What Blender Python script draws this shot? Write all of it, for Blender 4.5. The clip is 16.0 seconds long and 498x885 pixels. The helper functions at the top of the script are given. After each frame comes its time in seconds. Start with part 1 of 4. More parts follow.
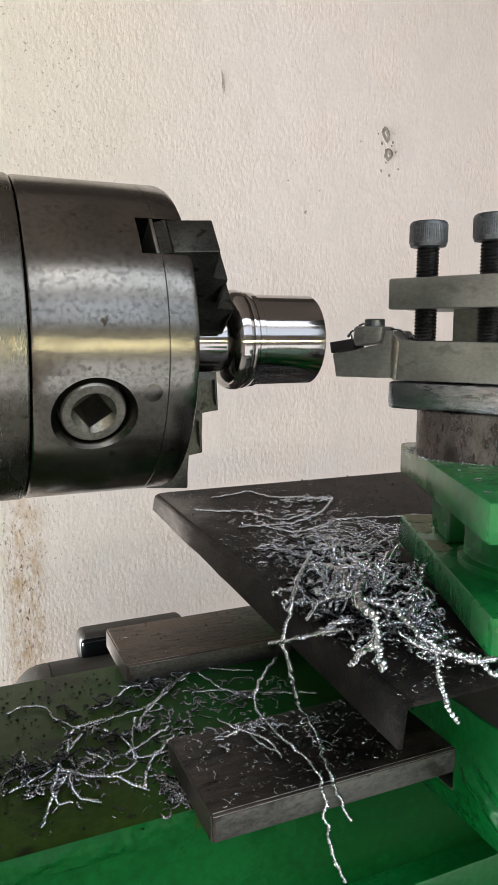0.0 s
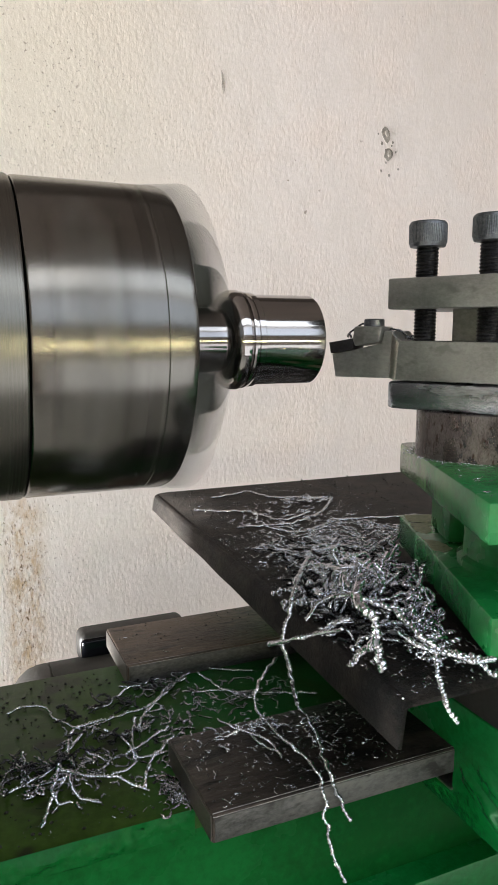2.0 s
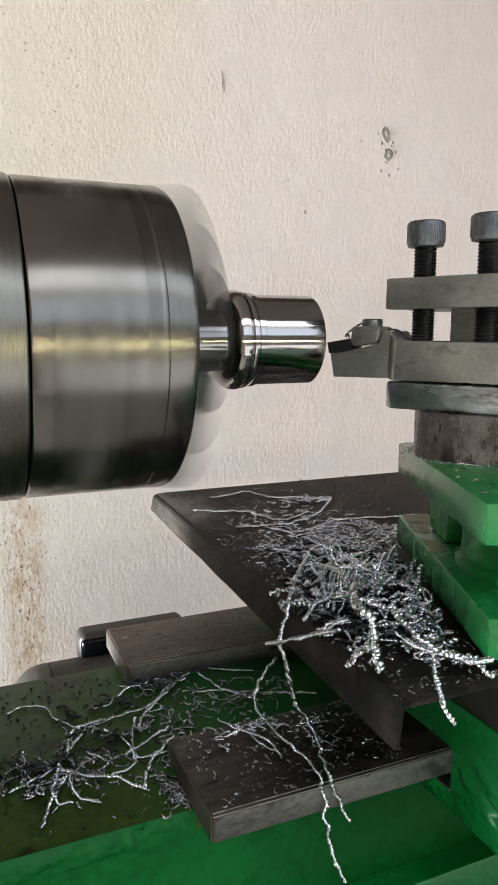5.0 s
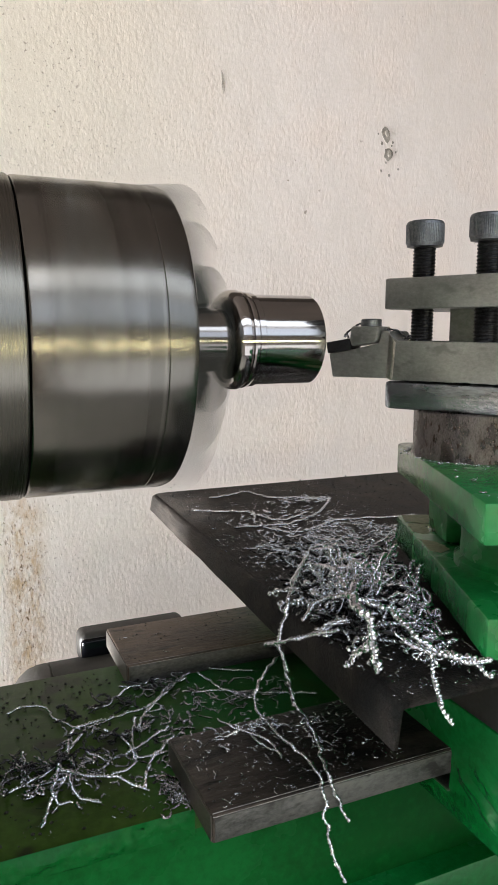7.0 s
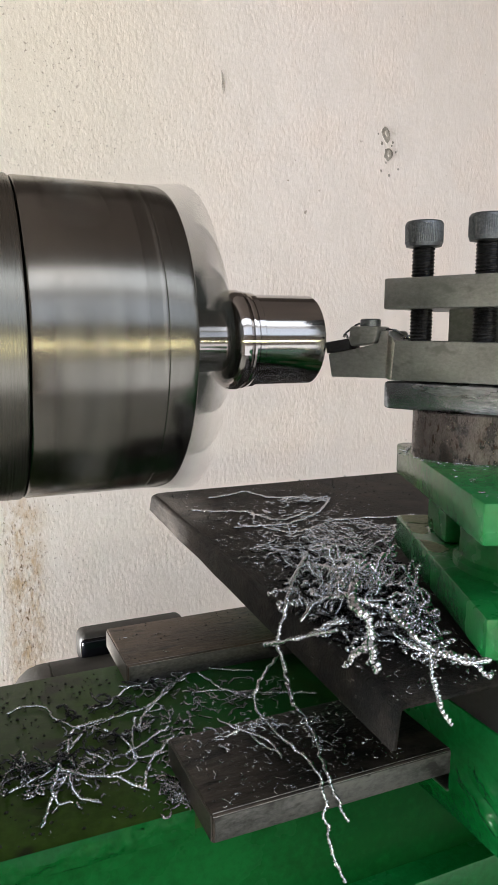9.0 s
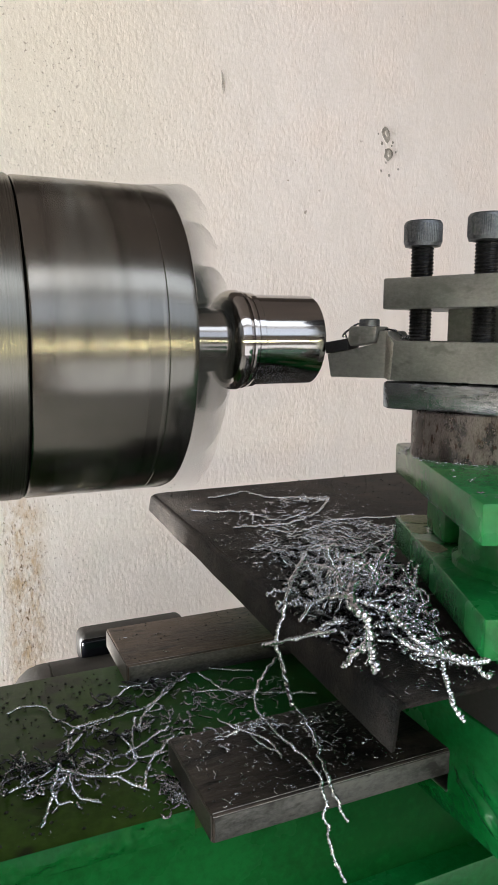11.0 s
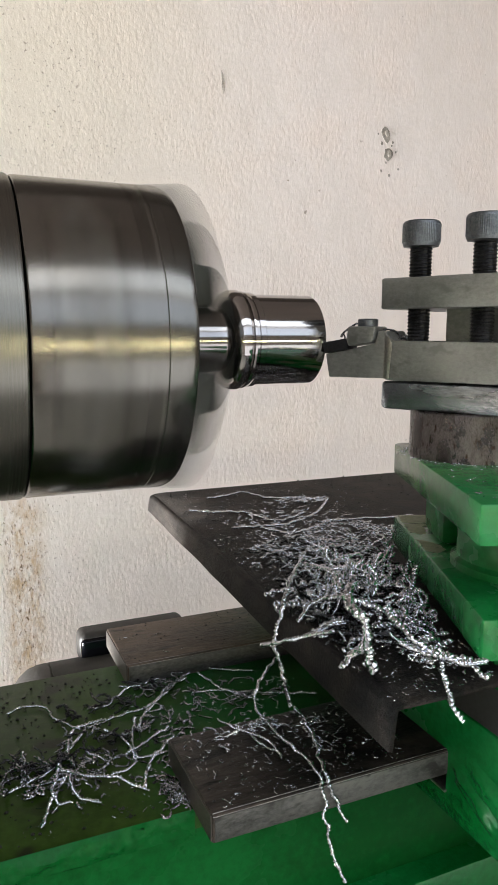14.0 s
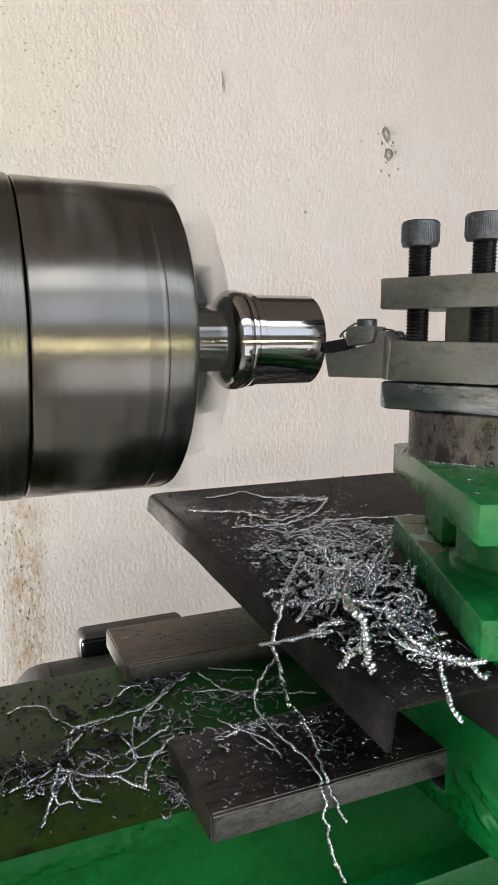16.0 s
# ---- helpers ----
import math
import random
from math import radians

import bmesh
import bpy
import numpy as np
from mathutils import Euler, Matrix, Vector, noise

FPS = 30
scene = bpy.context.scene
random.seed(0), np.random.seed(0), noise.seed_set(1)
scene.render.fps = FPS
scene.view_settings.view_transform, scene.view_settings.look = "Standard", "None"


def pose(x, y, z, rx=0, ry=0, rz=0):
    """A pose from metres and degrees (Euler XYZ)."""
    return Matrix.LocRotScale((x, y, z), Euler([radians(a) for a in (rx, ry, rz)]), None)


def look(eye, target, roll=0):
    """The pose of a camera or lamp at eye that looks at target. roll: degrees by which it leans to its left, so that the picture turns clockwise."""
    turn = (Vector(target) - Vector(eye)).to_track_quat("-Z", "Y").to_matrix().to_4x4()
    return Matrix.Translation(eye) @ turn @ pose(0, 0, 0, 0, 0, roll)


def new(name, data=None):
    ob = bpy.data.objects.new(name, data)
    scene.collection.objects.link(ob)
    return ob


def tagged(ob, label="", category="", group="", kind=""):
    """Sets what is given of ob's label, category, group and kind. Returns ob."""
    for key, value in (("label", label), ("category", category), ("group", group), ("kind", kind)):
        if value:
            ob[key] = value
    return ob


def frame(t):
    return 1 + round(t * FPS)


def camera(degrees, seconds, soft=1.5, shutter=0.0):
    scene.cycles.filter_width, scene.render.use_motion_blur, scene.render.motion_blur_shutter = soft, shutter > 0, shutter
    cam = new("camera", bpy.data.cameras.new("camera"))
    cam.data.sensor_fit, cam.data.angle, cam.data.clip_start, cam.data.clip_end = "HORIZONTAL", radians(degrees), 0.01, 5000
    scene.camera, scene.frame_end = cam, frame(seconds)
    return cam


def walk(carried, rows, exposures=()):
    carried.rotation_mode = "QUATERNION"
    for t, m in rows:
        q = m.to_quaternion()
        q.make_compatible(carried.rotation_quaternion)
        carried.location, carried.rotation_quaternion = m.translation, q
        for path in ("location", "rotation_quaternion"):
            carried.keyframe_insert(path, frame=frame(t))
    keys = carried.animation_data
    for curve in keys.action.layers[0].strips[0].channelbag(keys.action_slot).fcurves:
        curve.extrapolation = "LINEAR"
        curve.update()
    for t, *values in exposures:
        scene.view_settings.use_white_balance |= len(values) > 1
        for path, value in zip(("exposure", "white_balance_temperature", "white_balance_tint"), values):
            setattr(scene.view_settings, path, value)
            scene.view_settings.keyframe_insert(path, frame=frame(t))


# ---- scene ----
cam = camera(38.58, 16.0, soft=1.5, shutter=1.0)
HEADING, PITCH = 23.3, 8.75
STILL = pose(0, 0, 0, 90 - PITCH, 0, -HEADING)
walk(cam, [(0.0, STILL), (16.0, STILL)])

# ---------- light ----------
scene.view_settings.exposure = 0.02
world = bpy.data.worlds.new("world")
scene.world = world
world.use_nodes = True
wn = world.node_tree.nodes
sky = wn.new("ShaderNodeTexSky")
sky.sky_type, sky.sun_disc = "NISHITA", False
sky.sun_elevation, sky.sun_rotation = radians(50), radians(200)
world.node_tree.links.new(sky.outputs["Color"], wn["Background"].inputs["Color"])
wn["Background"].inputs["Strength"].default_value = 0.12


def area(name, at, target, w, h, power, colour):
    data = bpy.data.lights.new(name, "AREA")
    data.shape, data.size, data.size_y, data.energy, data.color = "RECTANGLE", w, h, power, colour
    ob = new(name, data)
    ob.matrix_world = look(at, target)
    return ob


area("side_door_daylight", (-2.17, 0.58, -0.55), (0.3, 0.66, -0.50), 0.38, 0.76, 360, (0.962, 0.985, 1.0))
area("window_daylight", (0.6, -1.08, 0.61), (0.5, 0.4, 0.10), 2.8, 0.58, 6.0, (0.92, 0.96, 1.0))
# Added fill light, low in front, to lift the front faces.
area("low_front_fill", (0.5, -1.08, -0.62), (0.5, 0.4, -0.40), 1.8, 0.60, 6.0, (0.97, 0.98, 1.0))
area("slit_daylight", (0.2, -1.08, -0.062), (0.2, 0.4, -0.062), 2.4, 0.012, 6.5, (1.0, 0.93, 0.58))
area("skylight_daylight", (0.3, -0.76, 0.97), (0.3, -0.759, 0.0), 2.4, 0.56, 11.5, (0.91, 0.96, 1.0))


# ---------- materials ----------
def nodes_of(name):
    m = bpy.data.materials.new(name)
    m.use_nodes = True
    t = m.node_tree
    return m, t, t.nodes["Principled BSDF"]


def add(t, kind, **values):
    n = t.nodes.new(kind)
    for k, v in values.items():
        n.inputs[k.replace("_", " ")].default_value = v
    return n


def ramp(t, source, stops):
    r = t.nodes.new("ShaderNodeValToRGB")
    while len(r.color_ramp.elements) < len(stops):
        r.color_ramp.elements.new(0.5)
    for e, (p, c) in zip(r.color_ramp.elements, stops):
        e.position, e.color = p, (*c, 1) if len(c) == 3 else c
    t.links.new(source, r.inputs["Fac"])
    return r.outputs["Color"]


def mix(t, fac, a, b, blend="MIX"):
    n = t.nodes.new("ShaderNodeMix")
    n.data_type, n.blend_type = "RGBA", blend
    for slot, v in ((0, fac), (6, a), (7, b)):
        if isinstance(v, bpy.types.NodeSocket):
            t.links.new(v, n.inputs[slot])
        else:
            n.inputs[slot].default_value = v if slot == 0 else (*v, 1)
    return n.outputs[2]


def place(t, scale=(1, 1, 1)):
    c = t.nodes.new("ShaderNodeTexCoord")
    m = t.nodes.new("ShaderNodeMapping")
    m.inputs["Scale"].default_value = scale
    t.links.new(c.outputs["Object"], m.inputs["Vector"])
    return m.outputs["Vector"]


def noise_tex(t, vector, scale, detail=6, rough=0.6):
    n = add(t, "ShaderNodeTexNoise", Scale=scale, Detail=detail, Roughness=rough)
    t.links.new(vector, n.inputs["Vector"])
    return n.outputs["Fac"]


def bump(t, bsdf, height, strength, distance, under=None):
    b = add(t, "ShaderNodeBump", Strength=strength, Distance=distance)
    t.links.new(height, b.inputs["Height"])
    if under:
        t.links.new(under, b.inputs["Normal"])
    t.links.new(b.outputs["Normal"], bsdf.inputs["Normal"])
    return b.outputs["Normal"]


def surface(name, dark, light, rough=(0.4, 0.6), metal=0.0, grain=60, stretch=(1, 1, 1), relief=0.15, depth=0.0006, spots=None, coat=0.0):
    """A worn surface: two colours mixed by coarse and fine noise, gloss that varies, fine relief and small spots."""
    m, t, s = nodes_of(name)
    v = place(t, stretch)
    coarse, fine = noise_tex(t, v, grain * 0.3, 5), noise_tex(t, v, grain * 5.0, 5, 0.7)
    both = mix(t, 0.45, coarse, fine)
    colour = ramp(t, both, [(0.40, dark), (0.60, light)])
    if spots:
        mask = ramp(t, noise_tex(t, v, grain * 1.1, 3, 0.5), [(0.59, (0, 0, 0)), (0.68, (1, 1, 1))])
        colour = mix(t, mask, colour, spots)
    t.links.new(colour, s.inputs["Base Color"])
    r = ramp(t, coarse, [(0.3, (rough[0],) * 3), (0.7, (rough[1],) * 3)])
    t.links.new(r, s.inputs["Roughness"])
    s.inputs["Metallic"].default_value = metal
    s.inputs["Coat Weight"].default_value = coat
    bump(t, s, fine, relief, depth)
    return m


def plaster_wall():
    m, t, s = nodes_of("lime_plaster")
    v = place(t)
    tall = place(t, (1.25, 1, 0.62))
    c = t.nodes.new("ShaderNodeTexCoord")
    sep = t.nodes.new("ShaderNodeSeparateXYZ")
    t.links.new(c.outputs["Object"], sep.inputs[0])

    def fade(socket, a, b, top=1.0):
        f = t.nodes.new("ShaderNodeMapRange")
        f.interpolation_type = "SMOOTHSTEP"
        for i, val in zip((1, 2, 3, 4), (a, b, 0.0, top)):
            f.inputs[i].default_value = val
        t.links.new(socket, f.inputs[0])
        return f.outputs[0]

    def both(*masks):
        out = masks[0]
        for k in masks[1:]:
            out = mix(t, 1.0, out, k, "MULTIPLY")
        return out

    tone = ramp(t, noise_tex(t, v, 2.2, 5), [(0.3, (0.585, 0.515, 0.480)), (0.7, (0.670, 0.598, 0.575))])
    rosy = ramp(t, noise_tex(t, v, 9, 4), [(0.45, (0, 0, 0)), (0.8, (0.34, 0.34, 0.34))])
    tone = mix(t, rosy, tone, (0.66, 0.49, 0.40))
    worn = ramp(t, noise_tex(t, tall, 30, 5, 0.7), [(0.52, (0, 0, 0)), (0.75, (0.30, 0.30, 0.30))])
    tone = mix(t, worn, tone, (0.47, 0.42, 0.37))
    # fly specks: sparse everywhere, thick to one side
    left = fade(sep.outputs["X"], 0.46, 0.06)
    tone = mix(t, both(left, fade(sep.outputs["Z"], -0.1, 0.3, 0.75)), tone, (0.585, 0.520, 0.430))
    speck = ramp(t, noise_tex(t, v, 120, 2, 0.5), [(0.700, (0, 0, 0)), (0.735, (1, 1, 1))])
    where = ramp(t, noise_tex(t, v, 6, 3), [(0.48, (0, 0, 0)), (0.66, (1, 1, 1))])
    tone = mix(t, both(speck, where), tone, (0.20, 0.16, 0.12))
    pits = ramp(t, noise_tex(t, v, 260, 2, 0.5), [(0.630, (0, 0, 0)), (0.680, (0.9, 0.9, 0.9))])
    tone = mix(t, both(pits, left, ramp(t, noise_tex(t, v, 8, 3), [(0.38, (0.1, 0.1, 0.1)), (0.62, (1, 1, 1))])), tone, (0.22, 0.18, 0.14))
    # a run of brown damp down the wall
    band = both(fade(sep.outputs["X"], 0.040, 0.064), fade(sep.outputs["X"], 0.104, 0.078))
    low = both(fade(sep.outputs["Z"], -0.62, -0.48), fade(sep.outputs["Z"], -0.10, -0.24))
    blotch = ramp(t, noise_tex(t, tall, 60, 8, 0.8), [(0.42, (0, 0, 0)), (0.60, (1, 1, 1))])
    tone = mix(t, both(band, low, blotch), tone, (0.42, 0.29, 0.18))
    tone = mix(t, both(band, low, ramp(t, noise_tex(t, tall, 190, 4, 0.7), [(0.56, (0, 0, 0)), (0.64, (1, 1, 1))])), tone, (0.14, 0.085, 0.045))
    t.links.new(tone, s.inputs["Base Color"])
    s.inputs["Roughness"].default_value = 0.85
    soft = bump(t, s, noise_tex(t, v, 22, 3), 0.22, 0.002)
    patchy = mix(t, 1.0, noise_tex(t, tall, 210, 3, 0.55), ramp(t, noise_tex(t, v, 9, 3), [(0.35, (0.35, 0.35, 0.35)), (0.65, (1, 1, 1))]), "MULTIPLY")
    rough = bump(t, s, patchy, 0.48, 0.0008, soft)
    bump(t, s, noise_tex(t, v, 520, 2), 0.25, 0.0005, rough)
    return m


def turned_steel(name, base, rough, lines, wear, film=0.0, groove=0.03):
    """Steel turned on a lathe: fine rings round the X axis, with stains."""
    m, t, s = nodes_of(name)
    rings = noise_tex(t, place(t, (1, 0.0001, 0.0001)), lines, 3)
    v = place(t)
    stain = noise_tex(t, v, 26, 5)
    colour = mix(t, ramp(t, stain, [(0.48, (0, 0, 0)), (0.75, (wear * 0.5,) * 3)]), base, tuple(c * 0.42 for c in base))
    mottle = ramp(t, noise_tex(t, v, 420, 3, 0.6), [(0.47, (0, 0, 0)), (0.70, (wear * 0.6,) * 3)])
    colour = mix(t, mottle, colour, tuple(c * 0.35 for c in base))
    specks = ramp(t, noise_tex(t, v, 150, 2), [(0.69, (0, 0, 0)), (0.76, (wear, wear, wear))])
    colour = mix(t, specks, colour, (0.06, 0.05, 0.03))
    t.links.new(colour, s.inputs["Base Color"])
    s.inputs["Metallic"].default_value = 1.0
    r = ramp(t, mix(t, 0.8, rings, stain), [(0.3, (rough * 0.75,) * 3), (0.7, (rough * 1.3,) * 3)])
    t.links.new(r, s.inputs["Roughness"])
    bump(t, s, rings, groove, 0.0001)
    s.inputs["Coat Weight"].default_value = film
    s.inputs["Coat Roughness"].default_value = 0.16
    return m


M_WALL = plaster_wall()
M_PLAIN = surface("whitewash", (0.50, 0.46, 0.41), (0.60, 0.56, 0.50), (0.8, 0.9), grain=8)
M_FLOOR = surface("worn_concrete", (0.13, 0.125, 0.115), (0.24, 0.23, 0.21), (0.6, 0.85), grain=20, depth=0.002)
M_CEIL = surface("soot_grey_ceiling", (0.050, 0.038, 0.032), (0.085, 0.066, 0.055), (0.8, 0.9), grain=8)
M_CHUCK = turned_steel("chuck_steel", (0.200, 0.191, 0.174), 0.21, 500, 1.0, 0.06)
M_ADAPTER = turned_steel("ringed_steel", (0.215, 0.205, 0.180), 0.27, 900, 0.9, 0.06, 0.22)
M_WORK = turned_steel("bright_turned_steel", (0.42, 0.40, 0.39), 0.10, 1500, 0.0)
M_PLUG = turned_steel("plug_steel", (0.12, 0.115, 0.105), 0.28, 500, 0.6)
M_JAW = surface("oiled_jaw_steel", (0.032, 0.033, 0.029), (0.085, 0.087, 0.078), (0.28, 0.5), 0.85, 150, spots=(0.02, 0.02, 0.018))
M_SOCKET = surface("socket_steel", (0.16, 0.16, 0.14), (0.34, 0.33, 0.30), (0.25, 0.45), 0.95, 120)
M_PIT = surface("oil_and_shade_black", (0.008, 0.008, 0.007), (0.02, 0.02, 0.018), (0.3, 0.6), 0.3, 90)
M_GREEN = surface("green_enamel", (0.002, 0.092, 0.018), (0.005, 0.150, 0.033), (0.15, 0.34), 0, 45, relief=0.30, depth=0.0010)
M_GREEN.node_tree.nodes["Principled BSDF"].inputs["Specular IOR Level"].default_value = 0.32
M_OILBED = surface("oil_soaked_green_paint", (0.018, 0.038, 0.005), (0.034, 0.070, 0.010), (0.30, 0.55), 0, 34, relief=0.3, depth=0.0006, spots=(0.013, 0.017, 0.006), coat=0.0)
M_OILBED.node_tree.nodes["Principled BSDF"].inputs["Specular IOR Level"].default_value = 0.14
wash = M_OILBED.node_tree
wash_in = wash.nodes["Principled BSDF"].inputs["Base Color"]
wash_x = wash.nodes.new("ShaderNodeSeparateXYZ")
wash.links.new(wash.nodes.new("ShaderNodeTexCoord").outputs["Object"], wash_x.inputs[0])
wash_f = add(wash, "ShaderNodeMapRange", From_Min=0.070, From_Max=0.130)
wash.links.new(wash_x.outputs["X"], wash_f.inputs[0])
ragged = ramp(wash, noise_tex(wash, place(wash), 26, 6, 0.7), [(0.30, (0.2, 0.2, 0.2)), (0.55, (0.85, 0.85, 0.85))])
wash.links.new(mix(wash, mix(wash, 1.0, ragged, wash_f.outputs[0], "MULTIPLY"), wash_in.links[0].from_socket, (0.006, 0.085, 0.017)), wash_in)
M_PEEL = surface("peeled_paint_filler", (0.20, 0.23, 0.135), (0.36, 0.38, 0.25), (0.55, 0.8), 0, 90, relief=0.5, depth=0.0012, spots=(0.06, 0.10, 0.045))
M_RAIL = surface("oily_brown_steel", (0.026, 0.0180, 0.0138), (0.115, 0.081, 0.060), (0.36, 0.55), 0.2, 80, stretch=(0.25, 1, 1), relief=0.7, depth=0.0012, spots=(0.016, 0.012, 0.010))
M_SHEET = surface("dusty_dark_sheet_steel", (0.010, 0.0085, 0.0078), (0.066, 0.055, 0.047), (0.58, 0.70), 0.05, 130, relief=1.0, depth=0.0018, spots=(0.022, 0.019, 0.017))
M_SHADERAIL = surface("oily_carriage_shaded_steel", (0.022, 0.0180, 0.0155), (0.075, 0.062, 0.053), (0.30, 0.48), 0.20, 70, stretch=(0.3, 1, 1), relief=0.6, depth=0.0010, spots=(0.008, 0.008, 0.008))
M_INSET = surface("glossy_black_lid", (0.003, 0.003, 0.004), (0.005, 0.005, 0.007), (0.10, 0.16), 0, 40)
M_INSET.node_tree.nodes["Principled BSDF"].inputs["Specular IOR Level"].default_value = 0.22


def tint_over(material, low, high, colour, most, grain=40, axis="Y"):
    """A second colour over part of a surface, with a broken border, along one axis of the lathe."""
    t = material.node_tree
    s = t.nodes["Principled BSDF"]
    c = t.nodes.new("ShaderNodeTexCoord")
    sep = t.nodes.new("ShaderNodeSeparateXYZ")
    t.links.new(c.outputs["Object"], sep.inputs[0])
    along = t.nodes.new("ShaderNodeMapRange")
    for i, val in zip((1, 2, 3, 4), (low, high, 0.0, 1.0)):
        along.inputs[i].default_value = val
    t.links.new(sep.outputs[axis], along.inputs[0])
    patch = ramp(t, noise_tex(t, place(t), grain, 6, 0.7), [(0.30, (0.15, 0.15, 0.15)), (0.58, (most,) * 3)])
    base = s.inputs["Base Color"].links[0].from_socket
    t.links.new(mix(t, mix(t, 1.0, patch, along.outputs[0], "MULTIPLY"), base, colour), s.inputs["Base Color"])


# Sheet turns blacker towards its near end.
tint_over(M_SHEET, 0.50, 0.33, (0.0050, 0.0050, 0.0055), 1.0)
# Carriage's shadow on the oily rail, painted black into its colour.
tint_over(M_SHADERAIL, 0.100, 0.150, (0.0060, 0.0058, 0.0056), 1.0, axis="X")
for worn in (M_SHEET, M_SHADERAIL):
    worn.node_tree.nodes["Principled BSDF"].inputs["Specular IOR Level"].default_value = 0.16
# Enamel darkened in place of the shade under the rail's overhang.
M_SHADEWEB = surface("oily_shaded_green_enamel", (0.002, 0.060, 0.010), (0.004, 0.112, 0.022), (0.18, 0.34), 0, 40, relief=0.2, depth=0.0008)
M_SHADEWEB.node_tree.nodes["Principled BSDF"].inputs["Specular IOR Level"].default_value = 0.09
# Carriage's shade, with oil drips, put into the colour along X.
tint_over(M_SHADEWEB, 0.11, 0.25, (0.003, 0.046, 0.010), 0.9, 26, axis="X")
M_WALLSHEEN = surface("wall_sheen_green_enamel", (0.005, 0.122, 0.027), (0.011, 0.185, 0.046), (0.14, 0.32), 0, 40, relief=0.25, depth=0.0008)
# Pale reflection of the wall painted into the block's far end.
tint_over(M_WALLSHEEN, 0.24, 0.35, (0.20, 0.27, 0.135), 0.85)
M_SLIDE = surface("bright_green_enamel", (0.004, 0.118, 0.024), (0.009, 0.178, 0.041), (0.14, 0.34), 0, 45, relief=0.30, depth=0.0010)
M_TOOL = surface("grey_tool_steel", (0.225, 0.232, 0.222), (0.350, 0.357, 0.342), (0.34, 0.50), 0.75, 120, stretch=(0.6, 1, 1.0), relief=0.25, spots=(0.215, 0.22, 0.21))
M_BARE = surface("worn_bright_steel", (0.30, 0.29, 0.27), (0.52, 0.50, 0.46), (0.22, 0.4), 0.95, 140)
M_BASEP = surface("scuffed_blue_steel", (0.15, 0.165, 0.19), (0.52, 0.55, 0.60), (0.16, 0.34), 0.9, 80, stretch=(0.4, 0.4, 1.6), relief=0.4, spots=(0.09, 0.09, 0.095))
M_COLUMN = surface("rusty_round_bar", (0.045, 0.034, 0.031), (0.205, 0.182, 0.176), (0.20, 0.36), 0.9, 210, stretch=(1.5, 1.5, 0.8), relief=0.8, depth=0.0008, spots=(0.05, 0.028, 0.02))
M_BLACK = surface("black_oxide_steel", (0.012, 0.012, 0.013), (0.045, 0.046, 0.05), (0.3, 0.5), 0.8, 160)
M_HEAD = surface("worn_black_oxide", (0.07, 0.078, 0.088), (0.19, 0.205, 0.225), (0.3, 0.5), 0.85, 160)
M_CARBIDE = surface("coated_carbide", (0.010, 0.010, 0.012), (0.03, 0.03, 0.034), (0.3, 0.45), 0.4, 200)
M_CHIP = surface("bright_steel_swarf", (0.50, 0.525, 0.58), (0.90, 0.93, 0.98), (0.10, 0.24), 1.0, 300)
M_CHIPDARK = surface("oily_steel_swarf", (0.10, 0.102, 0.105), (0.55, 0.56, 0.59), (0.08, 0.20), 1.0, 300)
M_CHIPBLACK = surface("oil_and_shadow_black_swarf", (0.012, 0.012, 0.013), (0.10, 0.102, 0.11), (0.12, 0.30), 0.9, 300)
M_CASE = surface("black_plastic_case", (0.004, 0.004, 0.005), (0.007, 0.007, 0.009), (0.18, 0.25), 0, 40)
M_CASE.node_tree.nodes["Principled BSDF"].inputs["Specular IOR Level"].default_value = 0.10
M_BARREL = surface("dull_dark_grey_paint", (0.024, 0.021, 0.0185), (0.040, 0.035, 0.031), (0.5, 0.65), 0, 50)
M_PEBBLE = surface("grey_cement_hole", (0.12, 0.105, 0.09), (0.30, 0.27, 0.24), (0.8, 0.9), 0, 160)
M_EDGE = surface("rubbed_edge_steel", (0.12, 0.112, 0.105), (0.36, 0.345, 0.325), (0.3, 0.5), 0.8, 160)
M_FACE = surface("oily_grey_steel", (0.026, 0.027, 0.026), (0.105, 0.107, 0.103), (0.34, 0.5), 0.35, 120, stretch=(0.5, 1, 1), relief=0.5, spots=(0.02, 0.02, 0.019))
M_ENDFACE = surface("sawn_oily_steel", (0.028, 0.024, 0.021), (0.10, 0.088, 0.078), (0.4, 0.6), 0.5, 200)
M_SCAR = surface("old_cement_patch", (0.26, 0.23, 0.20), (0.45, 0.40, 0.35), (0.8, 0.9), 0, 160, depth=0.002)


# ---------- building helpers ----------
def link(name, bm, material, sharp=32):
    me = bpy.data.meshes.new(name)
    bmesh.ops.recalc_face_normals(bm, faces=bm.faces)
    for f in bm.faces:
        f.smooth = True
    bm.to_mesh(me)
    bm.free()
    me.set_sharp_from_angle(angle=radians(sharp))
    me.materials.append(material)
    return new(name, me)


def part(name, bm, material, parent, label="", sharp=32):
    ob = link(name, bm, material, sharp)
    ob.parent = parent
    return tagged(ob, label)


def thing(name, label, category, at=None, group=""):
    ob = new(name)
    ob.empty_display_size = 0.02
    if at is not None:
        ob.matrix_world = at
    return tagged(ob, label, category, group)


